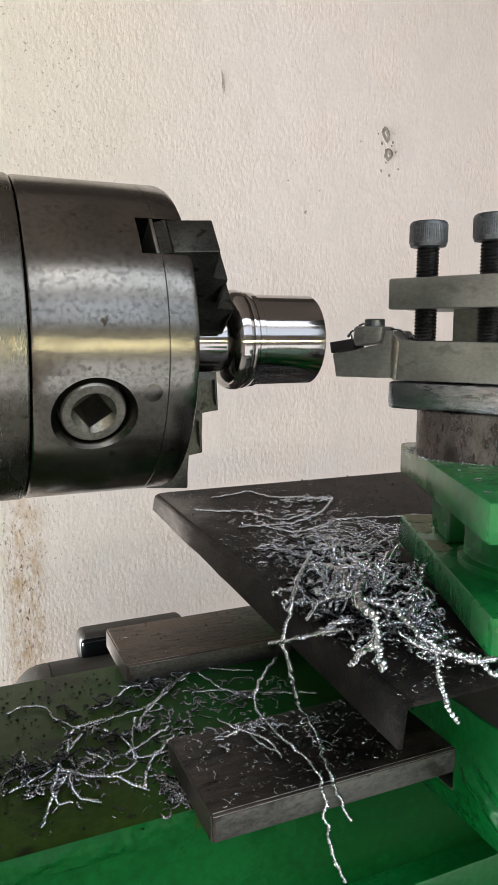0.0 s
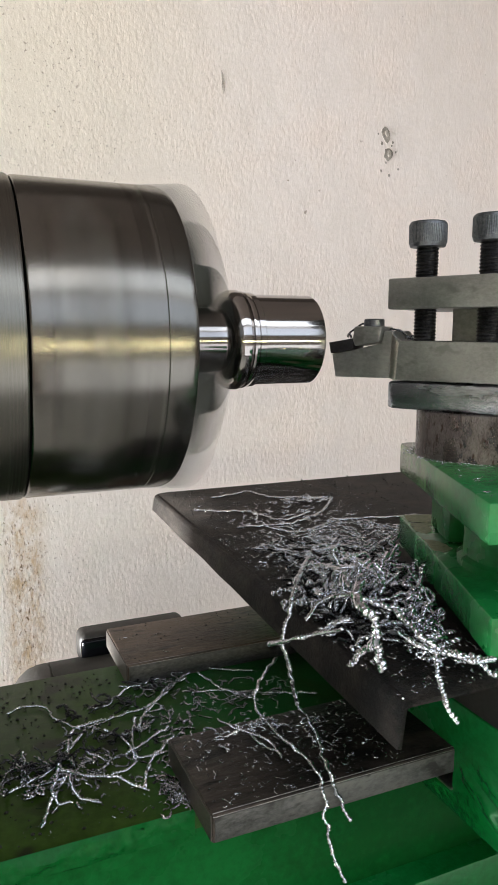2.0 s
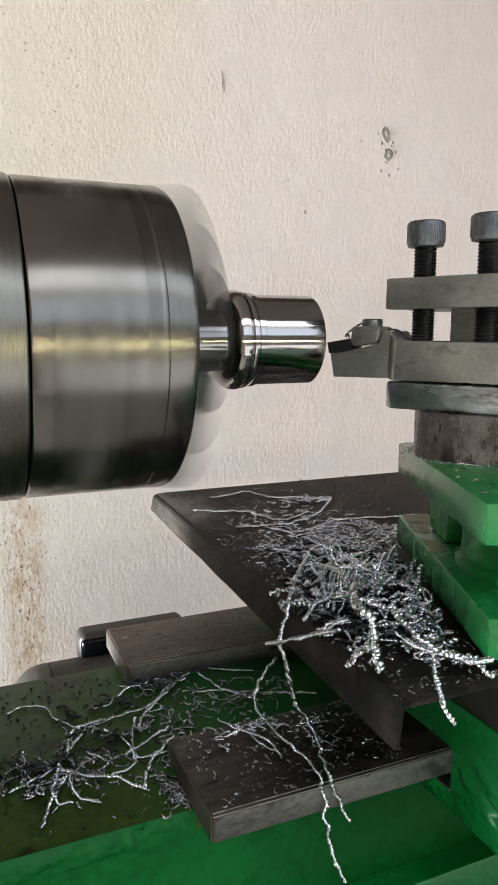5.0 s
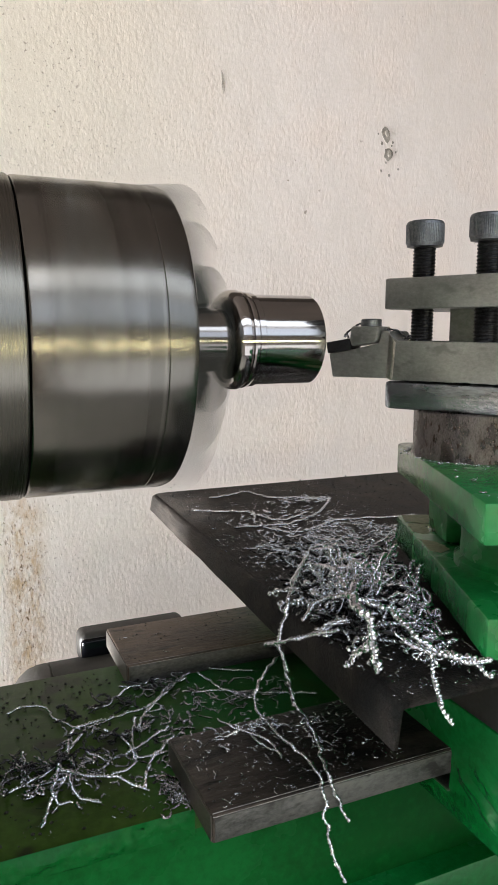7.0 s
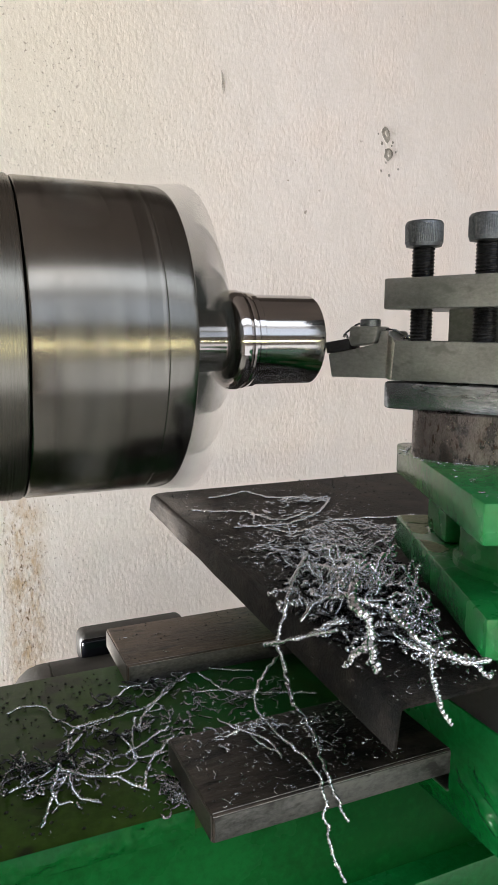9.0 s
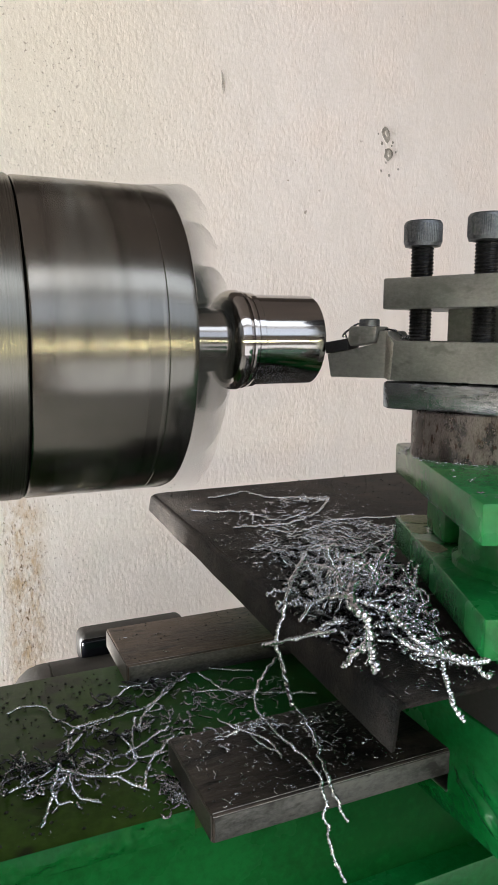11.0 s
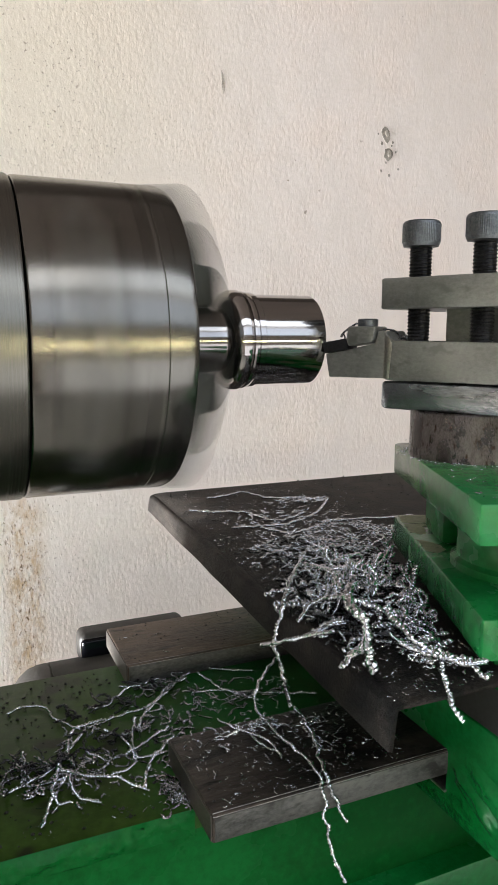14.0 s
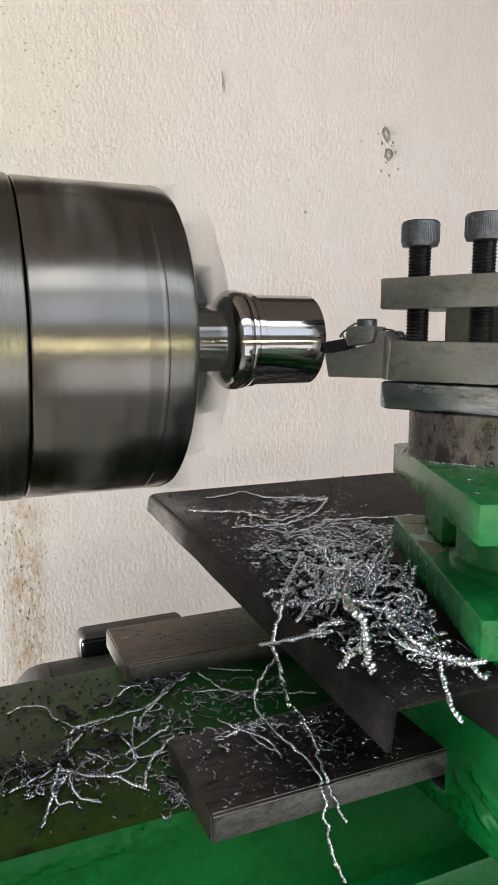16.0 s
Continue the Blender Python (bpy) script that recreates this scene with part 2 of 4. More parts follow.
def box(x0, x1, y0, y1, z0, z1, bevel=0.0, m=None, seg=2):
    bm = bmesh.new()
    bmesh.ops.create_cube(bm, size=1, matrix=Matrix.Translation(((x0 + x1) / 2, (y0 + y1) / 2, (z0 + z1) / 2)) @ Matrix.Diagonal((x1 - x0, y1 - y0, z1 - z0, 1)))
    if bevel:
        bmesh.ops.bevel(bm, geom=bm.edges[:], offset=bevel, segments=seg, affect="EDGES", profile=0.5)
    if m:
        bm.transform(m)
    return bm


def prism(points, low, high, m, bevel=0.0):
    """A polygon in the first two axes of m, from low to high along the third."""
    bm = bmesh.new()
    a = [bm.verts.new((x, y, low)) for x, y in points]
    b = [bm.verts.new((x, y, high)) for x, y in points]
    n = len(points)
    bm.faces.new(a), bm.faces.new(b[::-1])
    for i in range(n):
        bm.faces.new((a[i], b[i], b[(i + 1) % n], a[(i + 1) % n]))
    if bevel:
        bmesh.ops.bevel(bm, geom=bm.edges[:], offset=bevel, segments=2, affect="EDGES", profile=0.5)
    bm.transform(m)
    return bm


def revolve(profile, segments=96, axis="X", m=None):
    """A profile of (along, radius) turned round an axis."""
    bm = bmesh.new()
    rings = []
    for a, r in profile:
        if r < 1e-6:
            rings.append([bm.verts.new((a, 0, 0))])
        else:
            rings.append([bm.verts.new((a, r * math.cos(2 * math.pi * k / segments), r * math.sin(2 * math.pi * k / segments))) for k in range(segments)])
    for p, q in zip(rings, rings[1:]):
        for k in range(segments):
            j = (k + 1) % segments
            if len(p) == 1 and len(q) == 1:
                continue
            if len(p) == 1:
                bm.faces.new((p[0], q[k], q[j]))
            elif len(q) == 1:
                bm.faces.new((p[k], q[0], p[j]))
            else:
                bm.faces.new((p[k], q[k], q[j], p[j]))
    if axis == "Z":
        bm.transform(Matrix.Rotation(radians(-90), 4, "Y"))
    if m:
        bm.transform(m)
    return bm


def carve(ob, cutters):
    """Cuts the cutter meshes out of ob for good."""
    for bm in cutters:
        cut = link("cutter", bm, M_PIT)
        cut.parent = ob.parent
        mod = ob.modifiers.new("cut", "BOOLEAN")
        mod.operation, mod.solver, mod.object = "DIFFERENCE", "EXACT", cut
        done = bpy.data.meshes.new_from_object(ob.evaluated_get(bpy.context.evaluated_depsgraph_get()))
        ob.modifiers.clear()
        ob.data = done
        bpy.data.objects.remove(cut)
    ob.data.set_sharp_from_angle(angle=radians(32))


def frame_of(origin, x, y):
    """A pose with the given x and y directions."""
    x, y = Vector(x).normalized(), Vector(y).normalized()
    z = x.cross(y)
    return Matrix(((x[0], y[0], z[0], origin[0]), (x[1], y[1], z[1], origin[1]), (x[2], y[2], z[2], origin[2]), (0, 0, 0, 1)))


def ridge(start, end, out, down, bulge, seed):
    """A weld: an uneven swelling on a face, along a line, that swells to out and is as broad as down."""
    a, b, out, down = Vector(start), Vector(end), Vector(out), Vector(down)
    n, k = max(6, int((b - a).length / 0.0008)), 10
    bm = bmesh.new()
    rows = []
    for i in range(n + 1):
        u = i / n
        s = (b - a).length * u * 60 + seed
        row = []
        for j in range(k + 1):
            v = j / k
            wander = 0.22 * noise.noise((s * 0.8, v, 3))
            height = bulge * math.sin(math.pi * v) * min(1, 8 * u, 8 * (1 - u)) * (0.55 + 0.8 * noise.noise((s, v * 2.2, 1)) + 0.35 * noise.noise((s * 4.1, v * 2.6, 9)))
            row.append(bm.verts.new(a.lerp(b, u) + down * (v + wander * v) + out * max(height, -0.0002)))
        rows.append(row)
    for p, q in zip(rows, rows[1:]):
        for j in range(k):
            bm.faces.new((p[j], p[j + 1], q[j + 1], q[j]))
    return bm


CARRIED = []   # all that rides on the carriage


def rides(ob):
    CARRIED.append(ob)
    return ob


# ---------- the room ----------
WALL_Y = 0.80


def setting(name, bm, material, label):
    return tagged(link(name, bm, material), label, kind="structure")


setting("wall_north", box(-2.2, 2.8, WALL_Y, WALL_Y + 0.15, -1.05, 0.45), M_WALL, "cream lime-plastered wall with brown damp stains")
# Unseen band, coloured dark so the chuck and workpiece mirror a dark room.
setting("wall_north_upper", box(-2.2, 2.8, WALL_Y, WALL_Y + 0.15, 0.45, 0.95), M_CEIL, "dark upper wall band added out of view")
west = setting("wall_west", box(-2.35, -2.2, -1.25, WALL_Y + 0.15, -1.05, 0.95), M_PLAIN, "plain whitewashed side wall")
setting("wall_east", box(2.8, 2.95, -1.25, WALL_Y + 0.15, -1.05, 0.95), M_PLAIN, "plain whitewashed side wall")
carve(west, [box(-2.5, -2.0, 0.37, 0.78, -0.96, -0.14)])
south = setting("wall_south", box(-2.2, 2.8, -1.25, -1.10, -1.05, 0.95), M_CEIL, "dark workshop front wall with openings")
carve(south, [box(-0.82, 2.02, -1.4, -1.0, 0.31, 0.91), box(-1.02, 1.42, -1.4, -1.0, -0.077, -0.047), box(-0.4, 1.4, -1.4, -1.0, -0.93, -0.31)])
setting("floor", box(-2.35, 2.95, -1.25, WALL_Y + 0.15, -1.15, -1.05), M_FLOOR, "worn grey concrete workshop floor")
roof = setting("ceiling", box(-2.35, 2.95, -1.25, WALL_Y + 0.15, 0.95, 1.05), M_CEIL, "dark soot-grey workshop ceiling with a skylight")
carve(roof, [box(-0.95, 1.55, -1.06, -0.46, 0.8, 1.2)])


def blot(r, tall, seed, ragged=0.45):
    """A ragged patch, as a ring of points."""
    return [(r * (1 + ragged * noise.noise((math.cos(a) * 1.6, math.sin(a) * 1.6, seed)) + 0.3 * ragged * noise.noise((math.cos(a) * 5, math.sin(a) * 5, seed))) * math.cos(a), tall * r * (1 + ragged * noise.noise((math.cos(a) * 1.6, math.sin(a) * 1.6, seed + 7))) * math.sin(a)) for a in (k * math.pi / 14 for k in range(28))]


def wall_scar(x, z, r, tall, lean, seed):
    m = frame_of((x, WALL_Y, z), (1, 0, 0), (0, 0, 1)) @ Matrix.Rotation(radians(lean), 4, "Z")
    ob = thing("wall_plug", "grey cement-filled screw hole in plaster wall", "wall plug", m, "old screw holes")
    part("hole", prism(blot(r, tall, seed), -0.001, 0.0003, Matrix()), M_PEBBLE, ob, "dark ragged hole")
    part("filling", prism([(p + r * 0.22, q + r * 0.1) for p, q in blot(r * 0.42, tall * 1.1, seed + 3)], -0.001, 0.0011, Matrix()), M_SCAR, ob, "pale cement filling")


wall_scar(0.5325, 0.2475, 0.0060, 1.45, 22, 3)
wall_scar(0.5365, 0.2240, 0.0068, 1.05, 0, 5)
chips_out = bmesh.new()
for cx, cz, r, seed in ((0.527, 0.236, 0.0018, 1), (0.543, 0.2385, 0.0014, 2), (0.5415, 0.2345, 0.0011, 3), (0.5265, 0.2030, 0.0016, 4), (0.5385, 0.1985, 0.0015, 5), (0.5520, 0.2070, 0.0012, 6), (0.5480, 0.2275, 0.0010, 8), (0.5210, 0.2470, 0.0010, 9), (0.5335, 0.2135, 0.0012, 10)):
    ring = [chips_out.verts.new((cx + p, WALL_Y - 0.0003, cz + q)) for p, q in blot(r, 1.2, seed)]
    low = [chips_out.verts.new((v.co.x, WALL_Y + 0.001, v.co.z)) for v in ring]
    chips_out.faces.new(ring)
    for k in range(len(ring)):
        chips_out.faces.new((ring[k], low[k], low[(k + 1) % 28], ring[(k + 1) % 28]))
pocks = tagged(link("pock_marks", chips_out, M_PEBBLE), "small dark pock marks in the plaster")
pocks.parent = bpy.data.objects["wall_north"]

mark = tagged(link("scuff", prism([(0, 0), (0.0025, 0.004), (0.003, 0.012), (0.0012, 0.021), (-0.0018, 0.026), (-0.0012, 0.012)], -0.001, 0.0002, frame_of((0.312, WALL_Y, 0.268), (1, 0, 0), (0, 0, 1))), M_SCAR), "grey scuff in the plaster")
mark.parent = bpy.data.objects["wall_north"]

# ---------- the lathe's bed ----------
RAIL_TOP, BED_TOP = -0.2104, -0.2245
bed = thing("lathe_bed", "green painted steel lathe bed soaked with oil", "lathe bed")
part("top_plate", box(-0.45, 1.1, 0.2945, 0.4577, BED_TOP - 0.012, BED_TOP, 0.002), M_OILBED, bed, "oil-soaked green top")
part("web", box(-0.45, 1.1, 0.2960, 0.4560, -0.32, BED_TOP - 0.0121), M_SHADEWEB, bed, "green web with oil streaks and painted-in shade")
part("lower_flange", box(-0.45, 1.1, 0.2815, 0.4700, -0.36, -0.296, 0.0015), M_GREEN, bed)
part("weld_bead", ridge((-0.1, 0.2943, -0.2246), (0.0985, 0.2943, -0.2246), (0, -1, 0), (0, 0, -0.0135), 0.0042, 11), M_SHADEWEB, bed)
for x in (-0.35, 0.95):
    part("pedestal", box(x - 0.12, x + 0.12, 0.285, 0.465, -1.05, -0.3601, 0.004), M_GREEN, bed)


def rail(name, y0, y1, steel):
    ob = thing(name, "brown oily flat steel guide rail on green bed", "guide rail", group="guide rails")
    part("bar", box(0.0980, 1.1, y0, y1, BED_TOP, RAIL_TOP, 0.0009), steel, ob)
    part("worn_edge", prism([(y0 - 0.0002, RAIL_TOP - 0.0012), (y0 + 0.0011, RAIL_TOP + 0.0002), (y0 + 0.0014, RAIL_TOP - 0.0003), (y0 + 0.0003, RAIL_TOP - 0.0015)], 0.0984, 1.099, Matrix(((0, 0, 1, 0), (1, 0, 0, 0), (0, 1, 0, 0), (0, 0, 0, 1)))), M_EDGE, ob, "bare worn steel edge")
    part("end_face", box(0.0974, 0.0981, y0 + 0.001, y1 - 0.001, BED_TOP + 0.0008, RAIL_TOP - 0.0009), M_ENDFACE, ob, "sawn end face")
    part("front_face", box(0.0990, 1.099, y0 - 0.0005, y0 + 0.0005, BED_TOP + 0.0008, RAIL_TOP - 0.0014, 0.0002), M_FACE, ob, "grey oily front face")
    return ob


rail("guide_rail", 0.2681, 0.3340, M_SHADERAIL)
rail("guide_rail", 0.4240, 0.4870, M_RAIL)

# the headstock that holds the spindle
head = thing("headstock", "green painted headstock housing on the bed", "headstock")
part("housing", box(-0.42, -0.040, 0.262, 0.500, BED_TOP, 0.12, 0.012), M_GREEN, head)
part("spindle_nose", revolve([(-0.05, 0), (-0.05, 0.05), (-0.0305, 0.05), (-0.0305, 0)], 48, m=Matrix.Translation((0, 0.3833, -0.0041))), M_TOOL, head)

# ---------- the motor behind the bed ----------
motor = thing("electric_motor", "dark grey motor with black terminal box behind bed", "motor", pose(0.150, 0.62, -0.3590))
part("barrel", revolve([(-0.110, 0), (-0.110, 0.036), (-0.107, 0.046), (-0.102, 0.053), (-0.094, 0.059), (-0.085, 0.0615), (-0.0775, 0.062), (-0.077, 0.0608), (-0.076, 0.0608), (-0.0755, 0.062), (0.16, 0.062), (0.17, 0.05), (0.17, 0)], 64), M_BARREL, motor)
part("end_cap", revolve([(-0.114, 0), (-0.114, 0.026), (-0.1101, 0.034), (-0.1101, 0)], 48), M_CASE, motor)
part("terminal_box", box(-0.047, 0.058, 0.018, 0.045, 0.050, 0.080, 0.007, seg=4), M_BARREL, motor)
part("terminal_lid", box(-0.0462, 0.0545, 0.0120, 0.0190, 0.0500, 0.0775, 0.0045, seg=4), M_INSET, motor, "glossy black terminal lid")
part("foot", box(-0.06, 0.13, -0.06, 0.06, -0.075, -0.055, 0.003), M_BARREL, motor)
shelf = thing("motor_shelf", "dark steel shelf on legs behind the bed", "shelf")
part("board", box(0.0, 0.36, 0.53, 0.74, -0.46, -0.4340, 0.003), M_RAIL, shelf)
for x, y in ((0.02, 0.55), (0.34, 0.55), (0.02, 0.72), (0.34, 0.72)):
    part("leg", box(x - 0.015, x + 0.015, y - 0.015, y + 0.015, -1.05, -0.4601), M_RAIL, shelf)

# ---------- chuck and workpiece ----------
AXIS = pose(0, 0.3833, -0.0041)
chuck = thing("lathe_chuck", "grey steel three-jaw lathe chuck with oil stains", "lathe chuck", AXIS)


def around(angle):
    """Turns (along, radial, tangential) to the chuck's space; the angle counts up from the side towards the camera."""
    a = radians(angle)
    return Matrix(((1, 0, 0, 0), (0, -math.cos(a), -math.sin(a), 0), (0, math.sin(a), -math.cos(a), 0), (0, 0, 0, 1)))


def key_socket(m, half=0.0064, n=48):
    """A round pinion head along x with a square hole."""
    bm = bmesh.new()
    square = [half / max(abs(math.cos(2 * math.pi * k / n)), abs(math.sin(2 * math.pi * k / n))) for k in range(n)]
    tilt = radians(38)
    rings = []
    for x, radii, turned in ((0.0460, [0.0145] * n, tilt), (0.0763, [0.0145] * n, tilt), (0.0772, [0.0137] * n, tilt), (0.0772, [0.0100] * n, tilt), (0.0745, square, tilt), (0.0500, square, tilt)):
        rings.append([bm.verts.new((x, r * math.cos(2 * math.pi * k / n + turned), r * math.sin(2 * math.pi * k / n + turned))) for k, r in enumerate(radii)])
    for p, q in zip(rings, rings[1:]):
        for k in range(n):
            bm.faces.new((p[k], q[k], q[(k + 1) % n], p[(k + 1) % n]))
    bm.faces.new(rings[0]), bm.faces.new(rings[-1])
    bm.transform(m)
    return bm


JAWS, PINIONS = (36.5, 156.5, -83.5), (-23.5, 96.5, 216.5)
body = part("body", revolve([(0.0338, 0.0), (0.0338, 0.0782), (0.0342, 0.0794), (0.0352, 0.0800), (0.0927, 0.0800), (0.0930, 0.0797), (0.0933, 0.0800), (0.1040, 0.0800), (0.1068, 0.0790), (0.1080, 0.0765), (0.1080, 0.0)], 192), M_CHUCK, chuck)
carve(body, [box(0.0840, 0.13, 0.012, 0.12, -0.0105, 0.0105, m=around(a)) for a in JAWS]
      + [revolve([(0.045, 0), (0.045, 0.0163), (0.0755, 0.0163), (0.0795, 0.0190), (0.09, 0.0200), (0.09, 0)], 48, m=around(a) @ Matrix(((0, 1, 0, 0.0605), (1, 0, 0, 0), (0, 0, -1, 0), (0, 0, 0, 1)))) for a in PINIONS])
part("adapter_plate", revolve([(-0.030, 0), (-0.030, 0.0805), (0.0320, 0.0805), (0.0330, 0.0800), (0.0333, 0.0790), (0.0333, 0.0)], 128), M_ADAPTER, chuck)
JAW = [(0.0925, 0.0175), (0.0925, 0.0785), (0.0985, 0.0790), (0.0985, 0.0800), (0.1205, 0.0818), (0.1210, 0.0630), (0.1300, 0.0630), (0.1300, 0.0400), (0.1405, 0.0400), (0.1405, 0.0182), (0.1300, 0.0182)]
for a in JAWS:
    jaw = part("jaw", prism(JAW, -0.0098, 0.0098, around(a), 0.0009), M_JAW, chuck, "dark oiled stepped jaw")
    part("jaw_tongue", box(0.0905, 0.0922, 0.03, 0.0795, -0.0102, 0.0102, 0.0004, m=around(a)), M_SOCKET, jaw, "bright worn edge")
    carve(jaw, [prism(p, t, t + 0.008, around(a)) for t in (0.0058, -0.0138) for p in (
        [(0.1286, 0.0605), (0.1286, 0.0450), (0.1218, 0.0465)], [(0.1391, 0.0378), (0.1391, 0.0225), (0.1323, 0.0240)])])
for a in PINIONS:
    turn = around(a) @ Matrix(((0, 1, 0, 0.0605), (1, 0, 0, 0), (0, 0, -1, 0), (0, 0, 0, 1)))
    pin = part("pinion", key_socket(turn), M_SOCKET, chuck, "round steel key socket")
    # Black bottom paints in the deep shade of the key hole.
    part("hole_bottom", box(0.0495, 0.0520, -0.0062, 0.0062, -0.0062, 0.0062, m=turn @ Matrix.Rotation(radians(38), 4, "X")), M_PIT, pin, "hole bottom coloured black for its shade")
part("plug", revolve([(0.0785, 0), (0.0785, 0.0042), (0.08005, 0.0042), (0.0801, 0.0041), (0.0801, 0)], 24, m=around(-16.2) @ Matrix(((0, 1, 0, 0.0859), (1, 0, 0, 0), (0, 0, -1, 0), (0, 0, 0, 1)))), M_PLUG, chuck, "small round steel plug")

work = thing("workpiece", "bright turned steel bush with collar in chuck jaws", "workpiece", AXIS)
part("neck", revolve([(0.100, 0), (0.100, 0.0180), (0.1530, 0.0180), (0.1530, 0.0)], 128), M_WORK, work)
part("collar", revolve([(0.1450, 0.0), (0.1450, 0.0182), (0.1455, 0.0210), (0.1468, 0.0240), (0.1485, 0.0264), (0.1508, 0.0279), (0.1532, 0.0284), (0.1550, 0.0284), (0.1557, 0.0278), (0.1559, 0.0260), (0.1573, 0.0258), (0.1576, 0.0272), (0.1586, 0.0276), (0.1592, 0.0265), (0.1606, 0.0265), (0.1610, 0.0271), (0.1642, 0.0271), (0.1646, 0.0266), (0.1648, 0.0)], 160), M_WORK, work, "grooved collar")
part("barrel", revolve([(0.1647, 0), (0.1647, 0.0260), (0.2014, 0.0260), (0.2019, 0.0256), (0.2019, 0.0125), (0.1990, 0.0120), (0.1750, 0.0120), (0.1750, 0)], 160), M_WORK, work, "smooth polished barrel")

# ---------- carriage ----------
carriage = rides(thing("carriage", "green painted steel carriage saddle on guide rails", "carriage"))
yz = Matrix(((0, 0, 1, 0), (1, 0, 0, 0), (0, 1, 0, 0), (0, 0, 0, 1)))
part("saddle", prism([(0.15, -0.2462), (0.2935, -0.2462), (0.2935, -0.2338), (0.2670, -0.2338), (0.2670, -0.2101), (0.50, -0.2101), (0.50, -0.1855), (0.15, -0.1855)], 0.2305, 0.44, yz, 0.0012), M_GREEN, carriage)
# Black block put in for the dark shade between saddle and plate.
part("gap_shade", box(0.2318, 0.43, 0.155, 0.49, -0.1855, -0.1630), M_PIT, carriage, "black block for the shaded gap between plates")
part("upper_plate", box(0.2305, 0.44, 0.152, 0.55, -0.1630, -0.1436, 0.0012), M_GREEN, carriage)
part("keeper_shim", box(0.2290, 0.36, 0.2675, 0.2925, -0.2337, -0.2325), M_BARE, carriage, "thin bright shim")
part("weld_bead", ridge((0.2304, 0.262, -0.2020), (0.2304, 0.195, -0.2170), (-1, 0, 0), (0, 0.002, -0.0150), 0.0026, 21), M_GREEN, carriage)
part("weld_bead", ridge((0.2304, 0.264, -0.2110), (0.2304, 0.200, -0.2400), (-1, 0, 0), (0, 0.003, -0.0110), 0.0022, 22), M_GREEN, carriage)

# the sheet that keeps chips off the ways, its edge folded down
sheet = rides(thing("chip_guard", "dark steel chip guard sheet with folded edge", "chip guard"))


def guard_sheet(first, last):
    bm = bmesh.new()
    section = [(0.305, 0.0), (0.15, 0.0), (0.05, 0.0), (0.0045, 0.0)] + [(0.0035 - 0.0035 * math.sin(a), -0.0035 + 0.0035 * math.cos(a)) for a in (0.3, 0.7, 1.1, 1.4)] + [(-0.0008, -0.010), (-0.0018, -0.0185)]
    section = section[first:] if last is None else section[first:last + 1]
    rows = []
    for v in [0.974 * i / 24 for i in range(25)] + [0.980, 0.986, 0.991, 0.995, 0.998, 1.0]:
        e = Vector((0.1544, 0.2095, -0.1402)).lerp(Vector((0.1640, 0.5980, -0.1402)), v)
        fall = 1.0 - 0.34 * v
        e.x += 0.009 * (1 - math.sqrt(1 - min(1.0, max(0.0, (v - 0.974) / 0.026)) ** 2))
        rows.append([bm.verts.new((e.x + o + 0.0006 * noise.noise((v * 9, o * 20, 1)) + 0.0004 * noise.noise((v * 60, o * 9, 3)), e.y - 0.018 * o, e.z + z * fall + 0.0005 * noise.noise((v * 7, o * 12, 5)))) for o, z in section])
    for p, q in zip(rows, rows[1:]):
        for k in range(len(section) - 1):
            bm.faces.new((p[k], p[k + 1], q[k + 1], q[k]))
    return bm


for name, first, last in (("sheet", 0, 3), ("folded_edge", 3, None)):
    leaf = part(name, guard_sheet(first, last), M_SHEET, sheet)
    if leaf.data.polygons[0].normal.z < 0:
        leaf.data.flip_normals()
    thick = leaf.modifiers.new("thickness", "SOLIDIFY")
    thick.thickness, thick.offset = 0.0022, -1.0

# ---------- compound slide ----------
SLIDE_U = Vector((-0.380, -0.925, 0)).normalized()
slide = rides(thing("compound_slide", "green painted compound slide with chipped edges", "compound slide"))
up_m = frame_of((0.2515, 0.3545, 0), SLIDE_U, (-SLIDE_U.y, SLIDE_U.x, 0))
low_m = frame_of((0.2601, 0.3648, 0), SLIDE_U, (-SLIDE_U.y, SLIDE_U.x, 0))
part("upper_block", prism([(0.004, 0), (0.156, 0), (0.156, 0.085), (0.004, 0.085), (0, 0.081), (0, 0.004)], -0.0825, -0.0651, up_m, 0.0014), M_WALLSHEEN, slide)
part("lower_block", prism([(0.004, 0), (0.167, 0), (0.167, 0.11), (0.004, 0.11), (0, 0.106), (0, 0.004)], -0.1310, -0.1130, low_m, 0.0014), M_SLIDE, slide)
part("neck", box(0.030, 0.066, 0.012, 0.075, -0.1130, -0.0825, 0.003, m=low_m), M_SLIDE, slide)
part("swivel", revolve([(-0.1130, 0), (-0.1130, 0.036), (-0.1095, 0.036), (-0.108, 0.033), (-0.0825, 0.033), (-0.0825, 0)], 48, "Z", m=low_m @ Matrix.Translation((0.100, 0.044, 0))), M_SLIDE, slide)
part("cross_slide", box(0.012, 0.15, 0.012, 0.10, -0.1411, -0.1310, m=low_m), M_SLIDE, slide)


